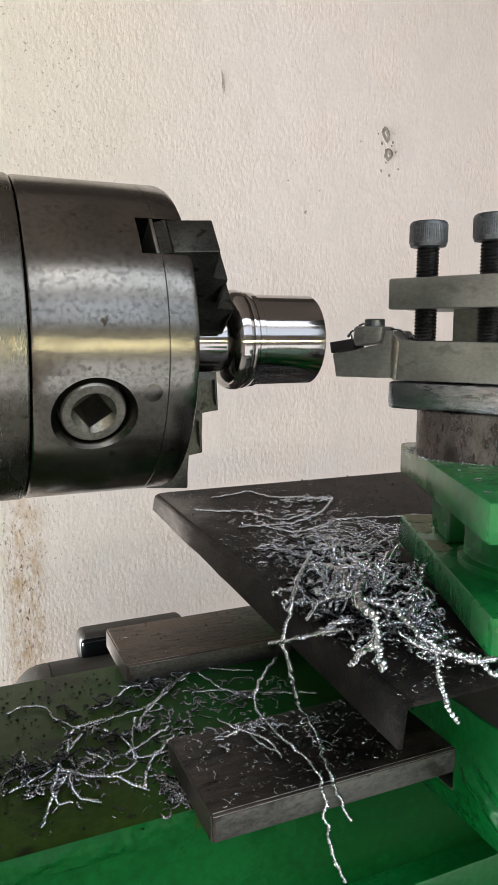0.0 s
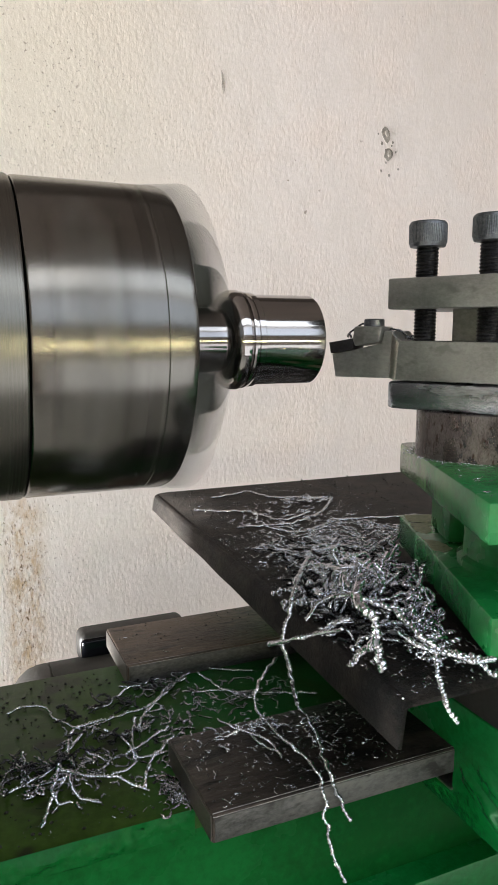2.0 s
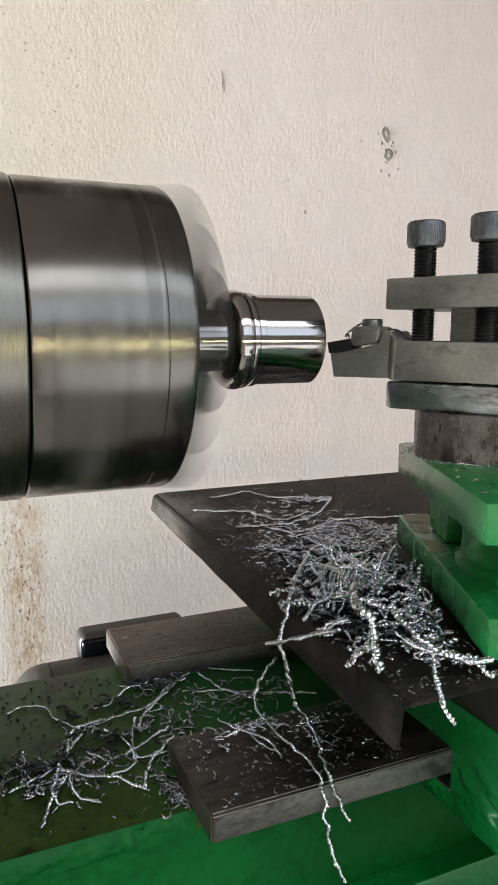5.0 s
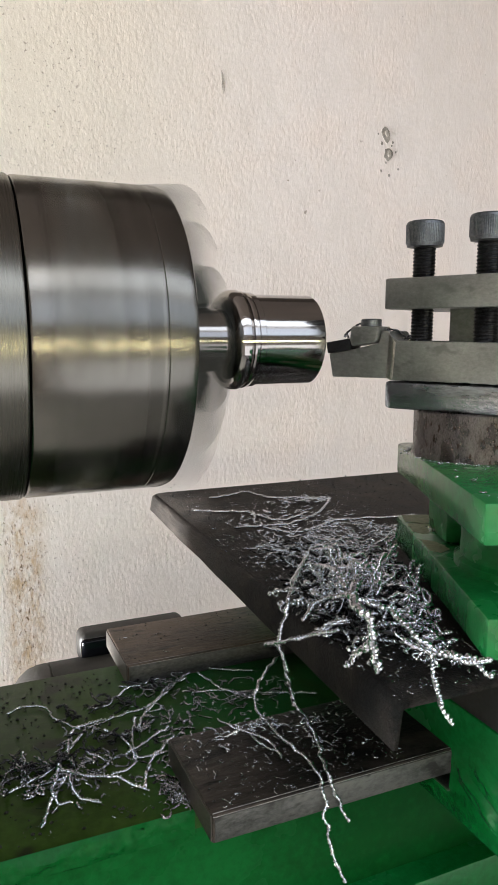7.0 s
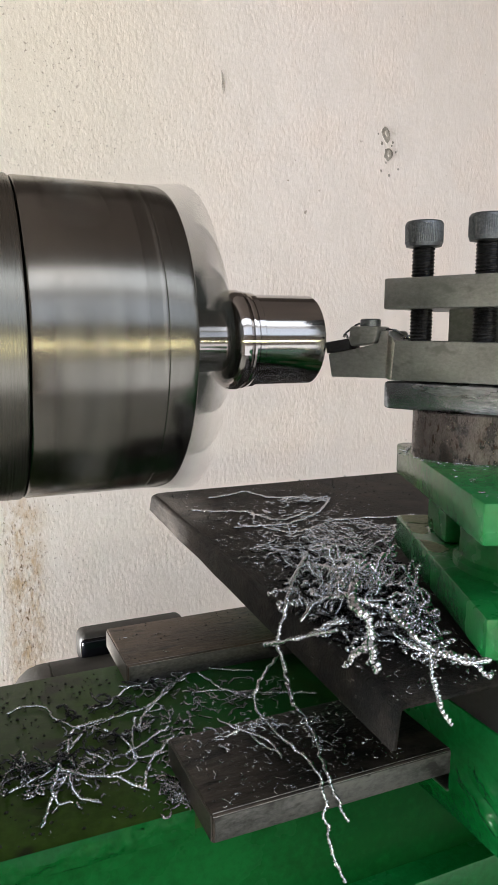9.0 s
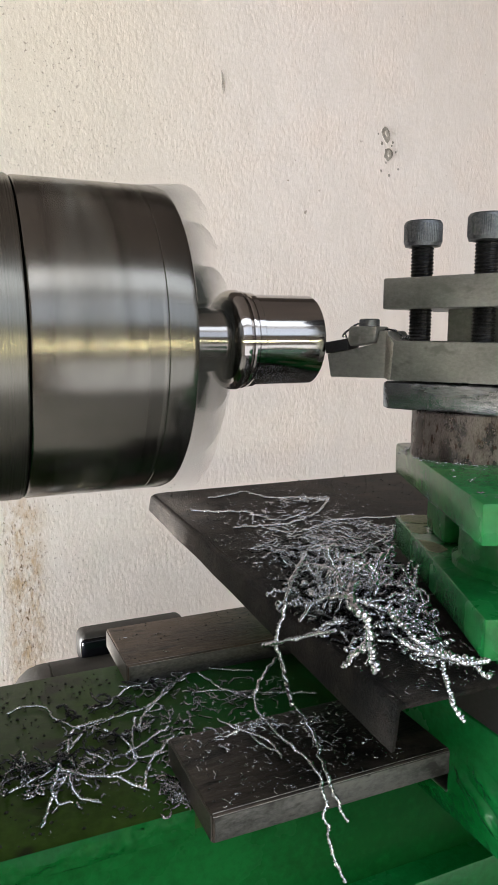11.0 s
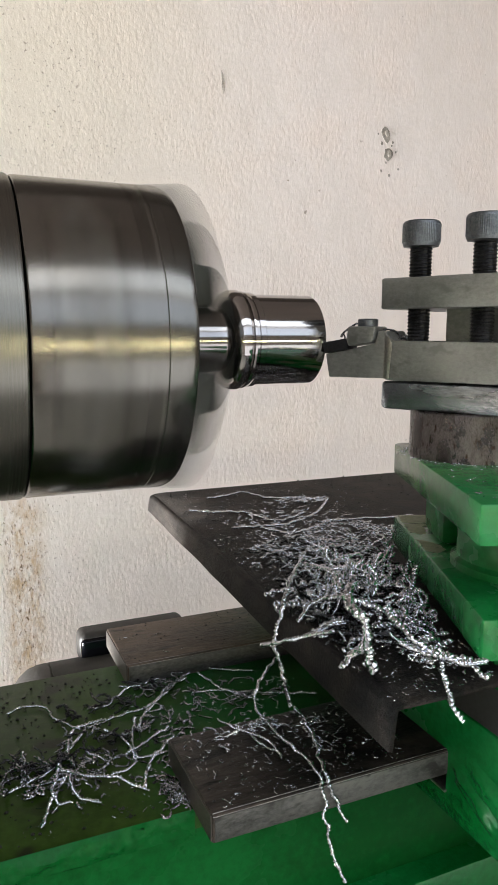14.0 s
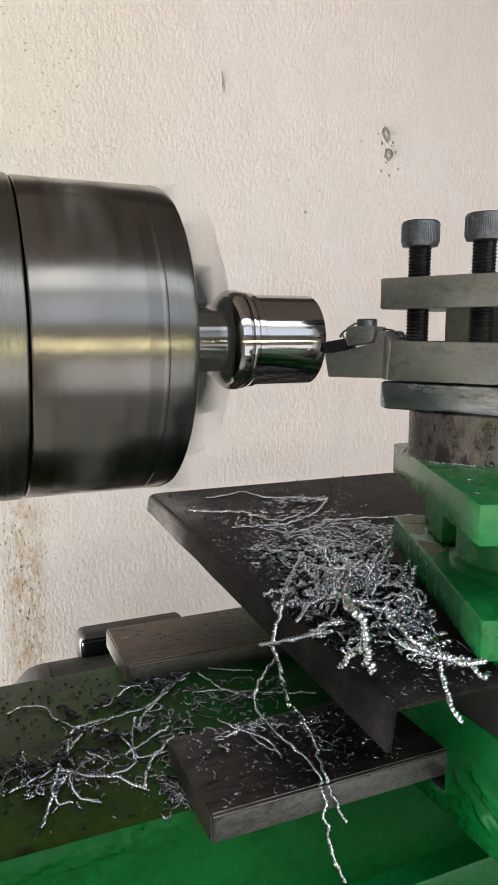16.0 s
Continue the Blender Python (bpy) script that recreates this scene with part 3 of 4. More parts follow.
def flake(corners, seed):
    """A patch of bare filler with a ragged border, lying in the paint of the lower block."""
    pts = []
    for (x0, y0), (x1, y1) in zip(corners, corners[1:] + corners[:1]):
        n = max(3, int(math.hypot(x1 - x0, y1 - y0) / 0.0008))
        for k in range(n):
            x, y = x0 + (x1 - x0) * k / n, y0 + (y1 - y0) * k / n
            pts.append((x + 0.0014 * noise.noise((x * 260, y * 260, seed)) + 0.0004 * noise.noise((x * 900, y * 900, seed)), max(0.0012, y + 0.0014 * noise.noise((x * 260, y * 260, seed + 40)) + 0.0004 * noise.noise((x * 900, y * 900, seed + 9)))))
    part("bare_patch", prism(pts, -0.1131, -0.1127, low_m), M_PEEL, slide, "patch of peeled paint")


flake([(0.0035, 0.0032), (0.018, 0.0013), (0.021, 0.008), (0.023, 0.034), (0.0030, 0.040)], 1)
flake([(0.023, 0.0013), (0.040, 0.0013), (0.045, 0.0055), (0.041, 0.0105), (0.0285, 0.0110), (0.0245, 0.020)], 2)
flake([(0.056, 0.0013), (0.076, 0.0013), (0.081, 0.0060), (0.074, 0.0125), (0.066, 0.0105), (0.060, 0.0075)], 4)

# ---------- tool post ----------
TOOL_HEAD = HEADING - 50
back = Vector((-math.sin(radians(TOOL_HEAD)), -math.cos(radians(TOOL_HEAD)), 0))
TOOL = frame_of((0.2039, 0.3573, -0.0051), back, (-back.y, back.x, 0))
post = rides(thing("tool_post", "grey steel clamp tool post on dark round column", "tool post", TOOL))
sz = Matrix(((1, 0, 0, 0), (0, 0, 1, 0), (0, 1, 0, 0), (0, 0, 0, 1)))
part("clamp_plate", box(0.0365, 0.128, 0.0, 0.066, 0.0175, 0.0335, 0.0010), M_TOOL, post)
part("base_plate", prism([(0.0355, 0.008), (0.0362, 0.003), (0.0400, 0.0005), (0.118, 0.0005), (0.126, 0.004), (0.128, 0.012), (0.128, 0.060), (0.12, 0.066), (0.046, 0.066), (0.0375, 0.060)], -0.0352, -0.0206, Matrix(), 0.0022), M_BASEP, post, "scuffed bluish base plate")
part("core", box(0.0635, 0.103, 0.0225, 0.052, -0.0206, 0.0175), M_TOOL, post)
part("column", revolve([(-0.0605, 0), (-0.0605, 0.0326), (-0.0360, 0.0326), (-0.0352, 0.0318), (-0.0352, 0)], 72, "Z", m=Matrix.Translation((0.077, 0.030, 0))), M_COLUMN, post, "rust-brown round column")


def screw(at):
    ob = rides(thing("clamp_screw", "black socket head screw through tool post plate", "screw", TOOL @ Matrix.Translation(at), "tool clamp screws"))
    bm = bmesh.new()
    n, pitch, turns = 14, 0.00175, 28
    rows = []
    for i in range(turns * 4 + 1):
        z = i * pitch / 4
        rows.append([bm.verts.new(((0.00605 - 0.00090 * abs(((z / pitch - k / n) % 1.0) * 2 - 1)) * math.cos(2 * math.pi * k / n), (0.00605 - 0.00090 * abs(((z / pitch - k / n) % 1.0) * 2 - 1)) * math.sin(2 * math.pi * k / n), z)) for k in range(n)])
    for p, q in zip(rows, rows[1:]):
        for k in range(n):
            bm.faces.new((p[k], p[(k + 1) % n], q[(k + 1) % n], q[k]))
    bm.faces.new(rows[0]), bm.faces.new(rows[-1])
    part("thread", bm, M_BLACK, ob)
    z0 = 0.0492
    bm = revolve([(z0, 0), (z0, 0.0072), (z0 + 0.0003, 0.0090), (z0 + 0.0022, 0.0096), (z0 + 0.0022, 0.0098), (z0 + 0.0112, 0.0098), (z0 + 0.0124, 0.0093), (z0 + 0.0130, 0.0086), (z0 + 0.0130, 0.0058), (z0 + 0.007, 0.0050), (z0 + 0.007, 0)], 120, "Z")
    for v in bm.verts:
        r = math.hypot(v.co.x, v.co.y)
        if 0.0097 < r and int(round(math.atan2(v.co.y, v.co.x) / (2 * math.pi / 120))) % 2:
            v.co.x *= 0.985
            v.co.y *= 0.985
    part("head", bm, M_HEAD, ob, "knurled cylindrical head", 20)
    return ob


screw((0.0536, 0.0100, -0.0002))
screw((0.0880, 0.0100, 0.0003))

holder = rides(thing("tool_holder", "grey turning tool holder with black insert", "tool holder", TOOL))
part("shank", prism([(0.0400, -0.0197), (0.128, -0.0197), (0.128, 0.0005), (0.0445, 0.0005), (0.0425, 0.0020), (0.0400, 0.0062)], 0.0, 0.0205, sz, 0.0006), M_TOOL, holder)
part("nose", prism([(0.0012, -0.0066), (0.0037, -0.0195), (0.0402, -0.0190), (0.0398, 0.0062), (0.0345, 0.0062), (0.0335, -0.0008), (0.0165, -0.0040)], 0.0012, 0.0205, sz, 0.0005), M_TOOL, holder)
part("fillet", prism([(0.0388, -0.0190), (0.0425, -0.0195), (0.0440, 0.0000), (0.0420, 0.0020), (0.0398, 0.0058)], -0.0003, 0.0200, sz, 0.0004), M_BARE, holder, "bright ground fillet")
part("insert", prism([(0.0, -0.0002), (0.0013, -0.0064), (0.0160, -0.0038), (0.0160, 0.0018), (0.0145, 0.0020)], -0.0002, 0.0110, sz, 0.0002), M_CARBIDE, holder, "black carbide cutting insert")
part("clamp", prism([(0.0170, -0.0022), (0.0315, 0.0000), (0.0328, 0.0018), (0.0338, 0.0086), (0.0165, 0.0088), (0.0155, 0.0015)], -0.0006, 0.0130, sz, 0.0010), M_TOOL, holder, "small wedge clamp")
part("clamp_screw_head", revolve([(0.0080, 0), (0.0080, 0.0056), (0.0122, 0.0056), (0.0128, 0.0048), (0.0128, 0)], 32, "Z", m=Matrix.Translation((0.0250, 0.0068, 0))), M_HEAD, holder)


# ---------- swarf ----------
def curl(path, coil, rng, around_step=9):
    """Vertices and faces of one coiled chip along a path of points."""
    pitch = coil * 1.7
    pts = [Vector(p) for p in path]
    dense = []
    for i in range(len(pts) - 1):
        p0, p1, p2, p3 = pts[max(i - 1, 0)], pts[i], pts[i + 1], pts[min(i + 2, len(pts) - 1)]
        k = max(2, int((p2 - p1).length / 0.0025))
        for j in range(k):
            s = j / k
            dense.append(0.5 * (2 * p1 + (p2 - p0) * s + (2 * p0 - 5 * p1 + 4 * p2 - p3) * s * s + (3 * p1 - p0 - 3 * p2 + p3) * s ** 3))
    dense.append(pts[-1])
    wob = rng.uniform(0, 50)
    dense = [p + Vector((noise.noise((wob, i * 0.35, 0)), noise.noise((wob, 9, i * 0.35)), 0.6 * noise.noise((i * 0.35, wob, 4)))) * 0.0017 for i, p in enumerate(dense)]
    verts, faces = [], []
    phase, ring = rng.uniform(0, 6.28), 0
    u = Vector((0, 0, 1))
    for a, b in zip(dense, dense[1:]):
        d = b - a
        length = d.length
        if length < 1e-7:
            continue
        d /= length
        u = (u - d * u.dot(d))
        u = u.normalized() if u.length > 1e-4 else d.orthogonal().normalized()
        w = d.cross(u)
        steps = max(1, int(round(length / pitch * around_step)))
        for s in range(steps):
            phase += 2 * math.pi / around_step * (1 + 0.5 * noise.noise((wob, ring * 0.04, 8)))
            out = u * math.cos(phase) + w * math.sin(phase)
            c = a.lerp(b, s / steps) + out * coil * (0.78 + 0.75 * noise.noise((wob, phase * 0.16, 2)))
            h = pitch * 0.44
            verts += [c + d * h, c + out * coil * 0.30, c - d * h, c - out * coil * 0.3]
            if ring:
                o = (ring - 1) * 4
                faces += [(o + k, o + (k + 1) % 4, o + 4 + (k + 1) % 4, o + 4 + k) for k in range(4)]
            ring += 1
    return verts, faces


def beads(path, coil, rng, sides=7, kink=0.0004):
    """Vertices and faces of one chip coiled so tightly that its turns touch: a tube with a thread of bulges."""
    pts = [Vector(p) for p in path]
    dense = []
    wob, stretch = rng.uniform(0, 50), rng.uniform(0.8, 1.25)
    pitch = min(coil * 1.75, 0.0019) * stretch
    swell = min(1.0, 0.62 * pitch / coil)
    step = min(coil * 0.42, pitch / 4)
    for i in range(len(pts) - 1):
        p0, p1, p2, p3 = pts[max(i - 1, 0)], pts[i], pts[i + 1], pts[min(i + 2, len(pts) - 1)]
        k = max(2, int((p2 - p1).length / step))
        for j in range(k):
            s = j / k
            dense.append(0.5 * (2 * p1 + (p2 - p0) * s + (2 * p0 - 5 * p1 + 4 * p2 - p3) * s * s + (3 * p1 - p0 - 3 * p2 + p3) * s ** 3))
    dense.append(pts[-1])
    u, rows = Vector((0, 0, 1)), []
    far = [0.0]
    for a, b in zip(dense, dense[1:]):
        far.append(far[-1] + (b - a).length)
    bent = [p + Vector((noise.noise((wob, l * 170, 0)), noise.noise((wob, 9, l * 170)), 0.6 * noise.noise((l * 170, wob, 4)))) * 0.0014 + Vector((noise.noise((wob, l * 460, 5)), noise.noise((wob, 3, l * 460)), 0.0)) * kink for p, l in zip(dense, far)]
    for i, p in enumerate(bent):
        d = bent[min(i + 1, len(bent) - 1)] - bent[max(i - 1, 0)]
        if d.length < 1e-8:
            continue
        d.normalize()
        u = u - d * u.dot(d)
        u = u.normalized() if u.length > 1e-4 else d.orthogonal().normalized()
        w = d.cross(u)
        end = min(1.0, 0.4 + 0.15 * i, 0.4 + 0.15 * (len(bent) - 1 - i))
        thick = coil * end * (1.0 + min(0.55, 0.0006 / coil) * noise.noise((wob, far[i] * 260, 2)))
        turn = 2 * math.pi * far[i] / pitch
        rows.append([p + (u * math.cos(2 * math.pi * k / sides) + w * math.sin(2 * math.pi * k / sides)) * thick * (0.80 + swell * 0.27 * math.cos(turn) + swell * 0.22 * math.cos(turn - 2 * math.pi * k / sides)) for k in range(sides)])
    verts = [q for r in rows for q in r]
    faces = [(i * sides + k, i * sides + (k + 1) % sides, (i + 1) * sides + (k + 1) % sides, (i + 1) * sides + k) for i in range(len(rows) - 1) for k in range(sides)]
    faces += [tuple(range(sides))[::-1], tuple(range(len(verts) - sides, len(verts)))]
    return verts, faces


def swarf(name, curls, material, label, category, kind=""):
    verts, faces = [], []
    for v, f in curls:
        n = len(verts)
        verts += v
        faces += [tuple(i + n for i in q) for q in f]
    me = bpy.data.meshes.new(name)
    me.from_pydata([tuple(v) for v in verts], [], faces)
    for p in me.polygons:
        p.use_smooth = True
    me.materials.append(material)
    return tagged(new(name, me), label, category, kind=kind)


ON_PLATE = [
    (0.0011, [(0.190, 0.352, -0.128), (0.158, 0.306, -0.125), (0.140, 0.278, -0.128), (0.137, 0.278, -0.140), (0.147, 0.291, -0.160), (0.163, 0.312, -0.195)]),
    (0.0010, [(0.146, 0.313, -0.158), (0.134, 0.267, -0.135), (0.142, 0.255, -0.128), (0.148, 0.242, -0.122)]),
    (0.0010, [(0.205, 0.557, -0.139), (0.225, 0.560, -0.139), (0.243, 0.567, -0.139), (0.253, 0.539, -0.139), (0.275, 0.529, -0.139), (0.297, 0.510, -0.139)]),
    (0.0010, [(0.178, 0.523, -0.139), (0.195, 0.510, -0.139), (0.215, 0.501, -0.139), (0.229, 0.468, -0.139), (0.260, 0.482, -0.139)]),
    (0.0010, [(0.189, 0.459, -0.138), (0.209, 0.455, -0.138), (0.233, 0.457, -0.139), (0.269, 0.479, -0.139), (0.301, 0.518, -0.139)]),
    (0.0010, [(0.207, 0.451, -0.138), (0.230, 0.434, -0.139), (0.268, 0.451, -0.139), (0.308, 0.443, -0.139), (0.331, 0.439, -0.139)]),
    (0.0019, [(0.164, 0.256, -0.108), (0.149, 0.235, -0.106), (0.145, 0.217, -0.108), (0.150, 0.221, -0.122), (0.158, 0.228, -0.136)]),
    (0.0017, [(0.147, 0.238, -0.136), (0.151, 0.234, -0.130), (0.148, 0.220, -0.118), (0.149, 0.220, -0.112)]),
    (0.0015, [(0.169, 0.237, -0.115), (0.168, 0.220, -0.118), (0.174, 0.215, -0.124), (0.178, 0.211, -0.125), (0.187, 0.208, -0.127), (0.187, 0.199, -0.130), (0.191, 0.200, -0.130)]),
    (0.0014, [(0.166, 0.225, -0.122), (0.172, 0.218, -0.125), (0.176, 0.209, -0.124), (0.184, 0.204, -0.126), (0.194, 0.203, -0.126)]),
    (0.0011, [(0.146, 0.273, -0.130), (0.158, 0.280, -0.125), (0.162, 0.267, -0.118), (0.160, 0.245, -0.112)]),
    (0.0011, [(0.183, 0.328, -0.125), (0.173, 0.291, -0.115), (0.159, 0.257, -0.110)]),
]
LOOSE_END = [
    (0.0011, [(0.170, 0.212, -0.122), (0.169, 0.208, -0.128), (0.165, 0.201, -0.132), (0.162, 0.193, -0.134), (0.161, 0.186, -0.137)]),
]
ON_RAIL = [
    (0.0011, [(0.164, 0.314, -0.196), (0.170, 0.313, -0.205), (0.168, 0.299, -0.208), (0.163, 0.285, -0.208), (0.157, 0.264, -0.207), (0.161, 0.266, -0.218), (0.164, 0.265, -0.224), (0.167, 0.264, -0.231)]),
    (0.0011, [(0.182, 0.377, -0.200), (0.165, 0.360, -0.200), (0.153, 0.346, -0.203), (0.150, 0.336, -0.208), (0.151, 0.307, -0.208), (0.154, 0.287, -0.208), (0.153, 0.271, -0.208), (0.153, 0.266, -0.215), (0.153, 0.264, -0.228), (0.157, 0.262, -0.246), (0.163, 0.262, -0.260)]),
    (0.0008, [(0.127, 0.338, -0.208), (0.131, 0.327, -0.208), (0.137, 0.319, -0.208), (0.144, 0.305, -0.208), (0.143, 0.291, -0.208)]),
    (0.0008, [(0.125, 0.318, -0.208), (0.135, 0.322, -0.208), (0.140, 0.303, -0.208), (0.145, 0.298, -0.208)]),
    (0.0010, [(0.144, 0.421, -0.223), (0.153, 0.391, -0.223), (0.168, 0.382, -0.223), (0.204, 0.366, -0.223)]),
]
ON_BED = [
    (0.0009, [(0.023, 0.416, -0.223), (0.033, 0.421, -0.223), (0.045, 0.415, -0.223), (0.048, 0.401, -0.223), (0.060, 0.383, -0.223)]),
    (0.0011, [(0.132, 0.433, -0.223), (0.109, 0.420, -0.223), (0.091, 0.421, -0.222)]),
    (0.0011, [(0.148, 0.433, -0.223), (0.132, 0.418, -0.223), (0.115, 0.401, -0.223), (0.098, 0.384, -0.223), (0.091, 0.370, -0.223)]),
    (0.0011, [(0.135, 0.417, -0.223), (0.121, 0.410, -0.223), (0.102, 0.392, -0.223), (0.073, 0.387, -0.223), (0.056, 0.382, -0.223), (0.049, 0.358, -0.223)]),
    (0.0010, [(0.147, 0.429, -0.223), (0.160, 0.419, -0.223), (0.179, 0.409, -0.223)]),
    (0.0010, [(0.132, 0.398, -0.223), (0.146, 0.394, -0.223), (0.158, 0.387, -0.223), (0.167, 0.371, -0.223)]),
    (0.0012, [(0.044, 0.341, -0.219), (0.056, 0.329, -0.218), (0.068, 0.322, -0.218), (0.081, 0.313, -0.223)]),
    (0.0012, [(0.047, 0.336, -0.219), (0.047, 0.326, -0.221), (0.051, 0.319, -0.223), (0.059, 0.315, -0.223)]),
    (0.0012, [(0.044, 0.351, -0.220), (0.039, 0.334, -0.221), (0.033, 0.316, -0.223), (0.029, 0.307, -0.223)]),
    (0.0011, [(0.063, 0.382, -0.223), (0.050, 0.363, -0.223), (0.039, 0.349, -0.223), (0.028, 0.344, -0.223), (0.015, 0.338, -0.223)]),
    (0.0011, [(0.108, 0.356, -0.223), (0.095, 0.344, -0.223), (0.086, 0.332, -0.223), (0.080, 0.316, -0.223)]),
    (0.0009, [(0.072, 0.378, -0.223), (0.081, 0.362, -0.223), (0.081, 0.339, -0.223), (0.068, 0.334, -0.223)]),
    (0.0009, [(0.092, 0.382, -0.223), (0.085, 0.360, -0.223), (0.085, 0.343, -0.223), (0.100, 0.342, -0.223)]),
    (0.0009, [(0.059, 0.360, -0.223), (0.071, 0.346, -0.223), (0.088, 0.353, -0.222), (0.108, 0.366, -0.223)]),
    (0.0010, [(0.028, 0.373, -0.223), (0.027, 0.352, -0.223), (0.035, 0.341, -0.223), (0.049, 0.340, -0.223)]),
    (0.0010, [(0.068, 0.403, -0.223), (0.078, 0.402, -0.223), (0.087, 0.410, -0.223), (0.098, 0.420, -0.223)]),
    (0.0009, [(0.046, 0.319, -0.223), (0.038, 0.321, -0.222), (0.043, 0.337, -0.223), (0.053, 0.351, -0.223)]),
]


rng = random.Random(7)
for coil, path in ON_PLATE:
    rides(tagged(swarf("swarf_strand", [beads(path, coil, rng)], M_CHIP, "long coiled bright steel swarf strand on guard sheet", "metal chip"), group="swarf on the guard"))
for coil, path in LOOSE_END:
    loose = swarf("swarf_strand", [beads(path, coil, rng)], M_CHIP, "coiled steel swarf strand hanging over sheet edge", "metal chip")
DRAGGED = []
for coil, path in ON_RAIL:
    DRAGGED.append(swarf("swarf_strand", [beads(path, coil, rng)], M_CHIP, "long coiled bright steel swarf strand over rail", "metal chip"))
    tagged(DRAGGED[-1], group="swarf on the rail")
for coil, path in ON_BED:
    tagged(swarf("swarf_strand", [beads(path, coil * 0.92, rng)], M_CHIP, "coiled steel swarf strand on oily green bed", "metal chip"), group="swarf on the bed")


def clear(x, y):
    """How far a place lies outside the side of the slide's lower block."""
    side = Vector((SLIDE_U.y, -SLIDE_U.x))
    return (x - 0.2601) * side.x + (y - 0.3648) * side.y if y < 0.37 else 1.0


def heap(spots, seed, floor_z, loose_share=0.3):
    """Short coiled chips strewn over round spots: (x, y, radius x, radius y, height, how many, coil)."""
    r = random.Random(seed)
    made = []
    for x, y, rx, ry, top, count, coil in spots:
        for _ in range(count):
            a, d = r.uniform(0, 2 * math.pi), math.sqrt(r.random()) * r.uniform(0.75, 1.1)
            px, py = x + rx * d * math.cos(a), y + ry * d * math.sin(a)
            z = floor_z + coil + top * max(0.04, 1 - d * d) * r.uniform(0.1, 1.0)
            way, bend, rise, pts = r.uniform(0, 2 * math.pi), r.gauss(0, 0.5), r.gauss(0, 0.5), []
            c = coil * r.uniform(0.5, 1.2)
            for k in range(r.choice((3, 4, 5, 6, 8))):
                if clear(px, py) < 0.003:
                    break
                pts.append((px, py, max(z, floor_z + c)))
                px += math.cos(way) * (0.0012 + 1.8 * c)
                py += math.sin(way) * (0.0012 + 1.8 * c)
                z = min(z + rise * 0.0022 * top / 0.02, floor_z + top * 1.1 + c)
                way += bend + r.gauss(0, 0.75)
                rise += r.gauss(0, 0.5)
            if len(pts) > 1:
                made.append(curl(pts, c, r, 7) if r.random() < loose_share else beads(pts, c, r, 6, 0.0009))
    return made


def crumbs(spots, seed, z, size):
    """Tiny bent slivers lying flat."""
    r = random.Random(seed)
    made = []
    for x0, x1, y0, y1, count in spots:
        for _ in range(count):
            x, y, way, bend = r.uniform(x0, x1), r.uniform(y0, y1), r.uniform(0, 6.28), r.choice((-1, 1)) * r.uniform(0.3, 1.1)
            s = size * r.uniform(0.4, 1.3)
            pts = []
            for k in range(r.choice((2, 2, 3, 3, 4, 6))):
                pts.append(Vector((x, y, z + r.uniform(0, s * 0.4))))
                x += math.cos(way) * s
                y += math.sin(way) * s
                way += bend * r.uniform(-0.4, 1.4) + r.gauss(0, 0.5)
            verts, faces = [], []
            for i, p in enumerate(pts):
                d = (pts[min(i + 1, len(pts) - 1)] - pts[max(i - 1, 0)]).normalized()
                w = Vector((-d.y, d.x, 0)) * s * r.uniform(0.2, 0.5)
                h = Vector((0, 0, s * r.uniform(0.3, 0.8)))
                verts += [p - w, p + h, p + w]
                if i:
                    o = (i - 1) * 3
                    faces += [(o + k, o + (k + 1) % 3, o + 3 + (k + 1) % 3, o + 3 + k) for k in range(3)]
            made.append((verts, faces))
    return made


def grains(spots, seed, z, size):
    """Small lumps with uneven faces."""
    r = random.Random(seed)
    made = []
    for x0, x1, y0, y1, count in spots:
        for _ in range(count):
            c, k = Vector((r.uniform(x0, x1), r.uniform(y0, y1), z)), size * r.choice((0.35, 0.45, 0.6, 0.8, 1.2))
            verts = [c + Vector((math.cos(a) * k * r.uniform(0.6, 1.2), math.sin(a) * k * r.uniform(0.6, 1.2), k * r.uniform(0.2, 0.5))) for a in (0.2, 1.5, 2.7, 4.0, 5.2)]
            verts += [c + Vector((0, 0, k * r.uniform(0.8, 1.4))), c]
            made.append((verts, [(i, (i + 1) % 5, 5) for i in range(5)] + [((i + 1) % 5, i, 6) for i in range(5)]))
    return made


PLATE_TOP = -0.1400
# Black underlayer that paints the shadow between the bright curls.
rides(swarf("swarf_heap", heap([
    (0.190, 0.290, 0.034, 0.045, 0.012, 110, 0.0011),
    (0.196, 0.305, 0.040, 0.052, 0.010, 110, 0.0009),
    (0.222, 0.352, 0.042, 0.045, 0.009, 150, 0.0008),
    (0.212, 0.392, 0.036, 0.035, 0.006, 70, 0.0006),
    (0.225, 0.318, 0.018, 0.025, 0.009, 70, 0.0009)], 5, PLATE_TOP), M_CHIPBLACK, "black swarf layer for shadow in the heap", "metal chips", "stuff"))
rides(swarf("swarf_heap", heap([
    (0.198, 0.310, 0.038, 0.050, 0.021, 75, 0.0011),
    (0.222, 0.352, 0.042, 0.045, 0.017, 190, 0.0008),
    (0.212, 0.392, 0.036, 0.035, 0.010, 170, 0.0006),
    (0.225, 0.318, 0.018, 0.025, 0.015, 40, 0.0011),
    (0.194, 0.234, 0.014, 0.016, 0.009, 24, 0.0012),
    (0.262, 0.405, 0.032, 0.040, 0.008, 150, 0.0006),
    (0.270, 0.515, 0.030, 0.014, 0.004, 44, 0.0006),
    (0.240, 0.470, 0.050, 0.030, 0.002, 50, 0.0006)], 15, PLATE_TOP), M_CHIP, "heap of tangled bright steel swarf on guard sheet", "metal chips", "stuff"))
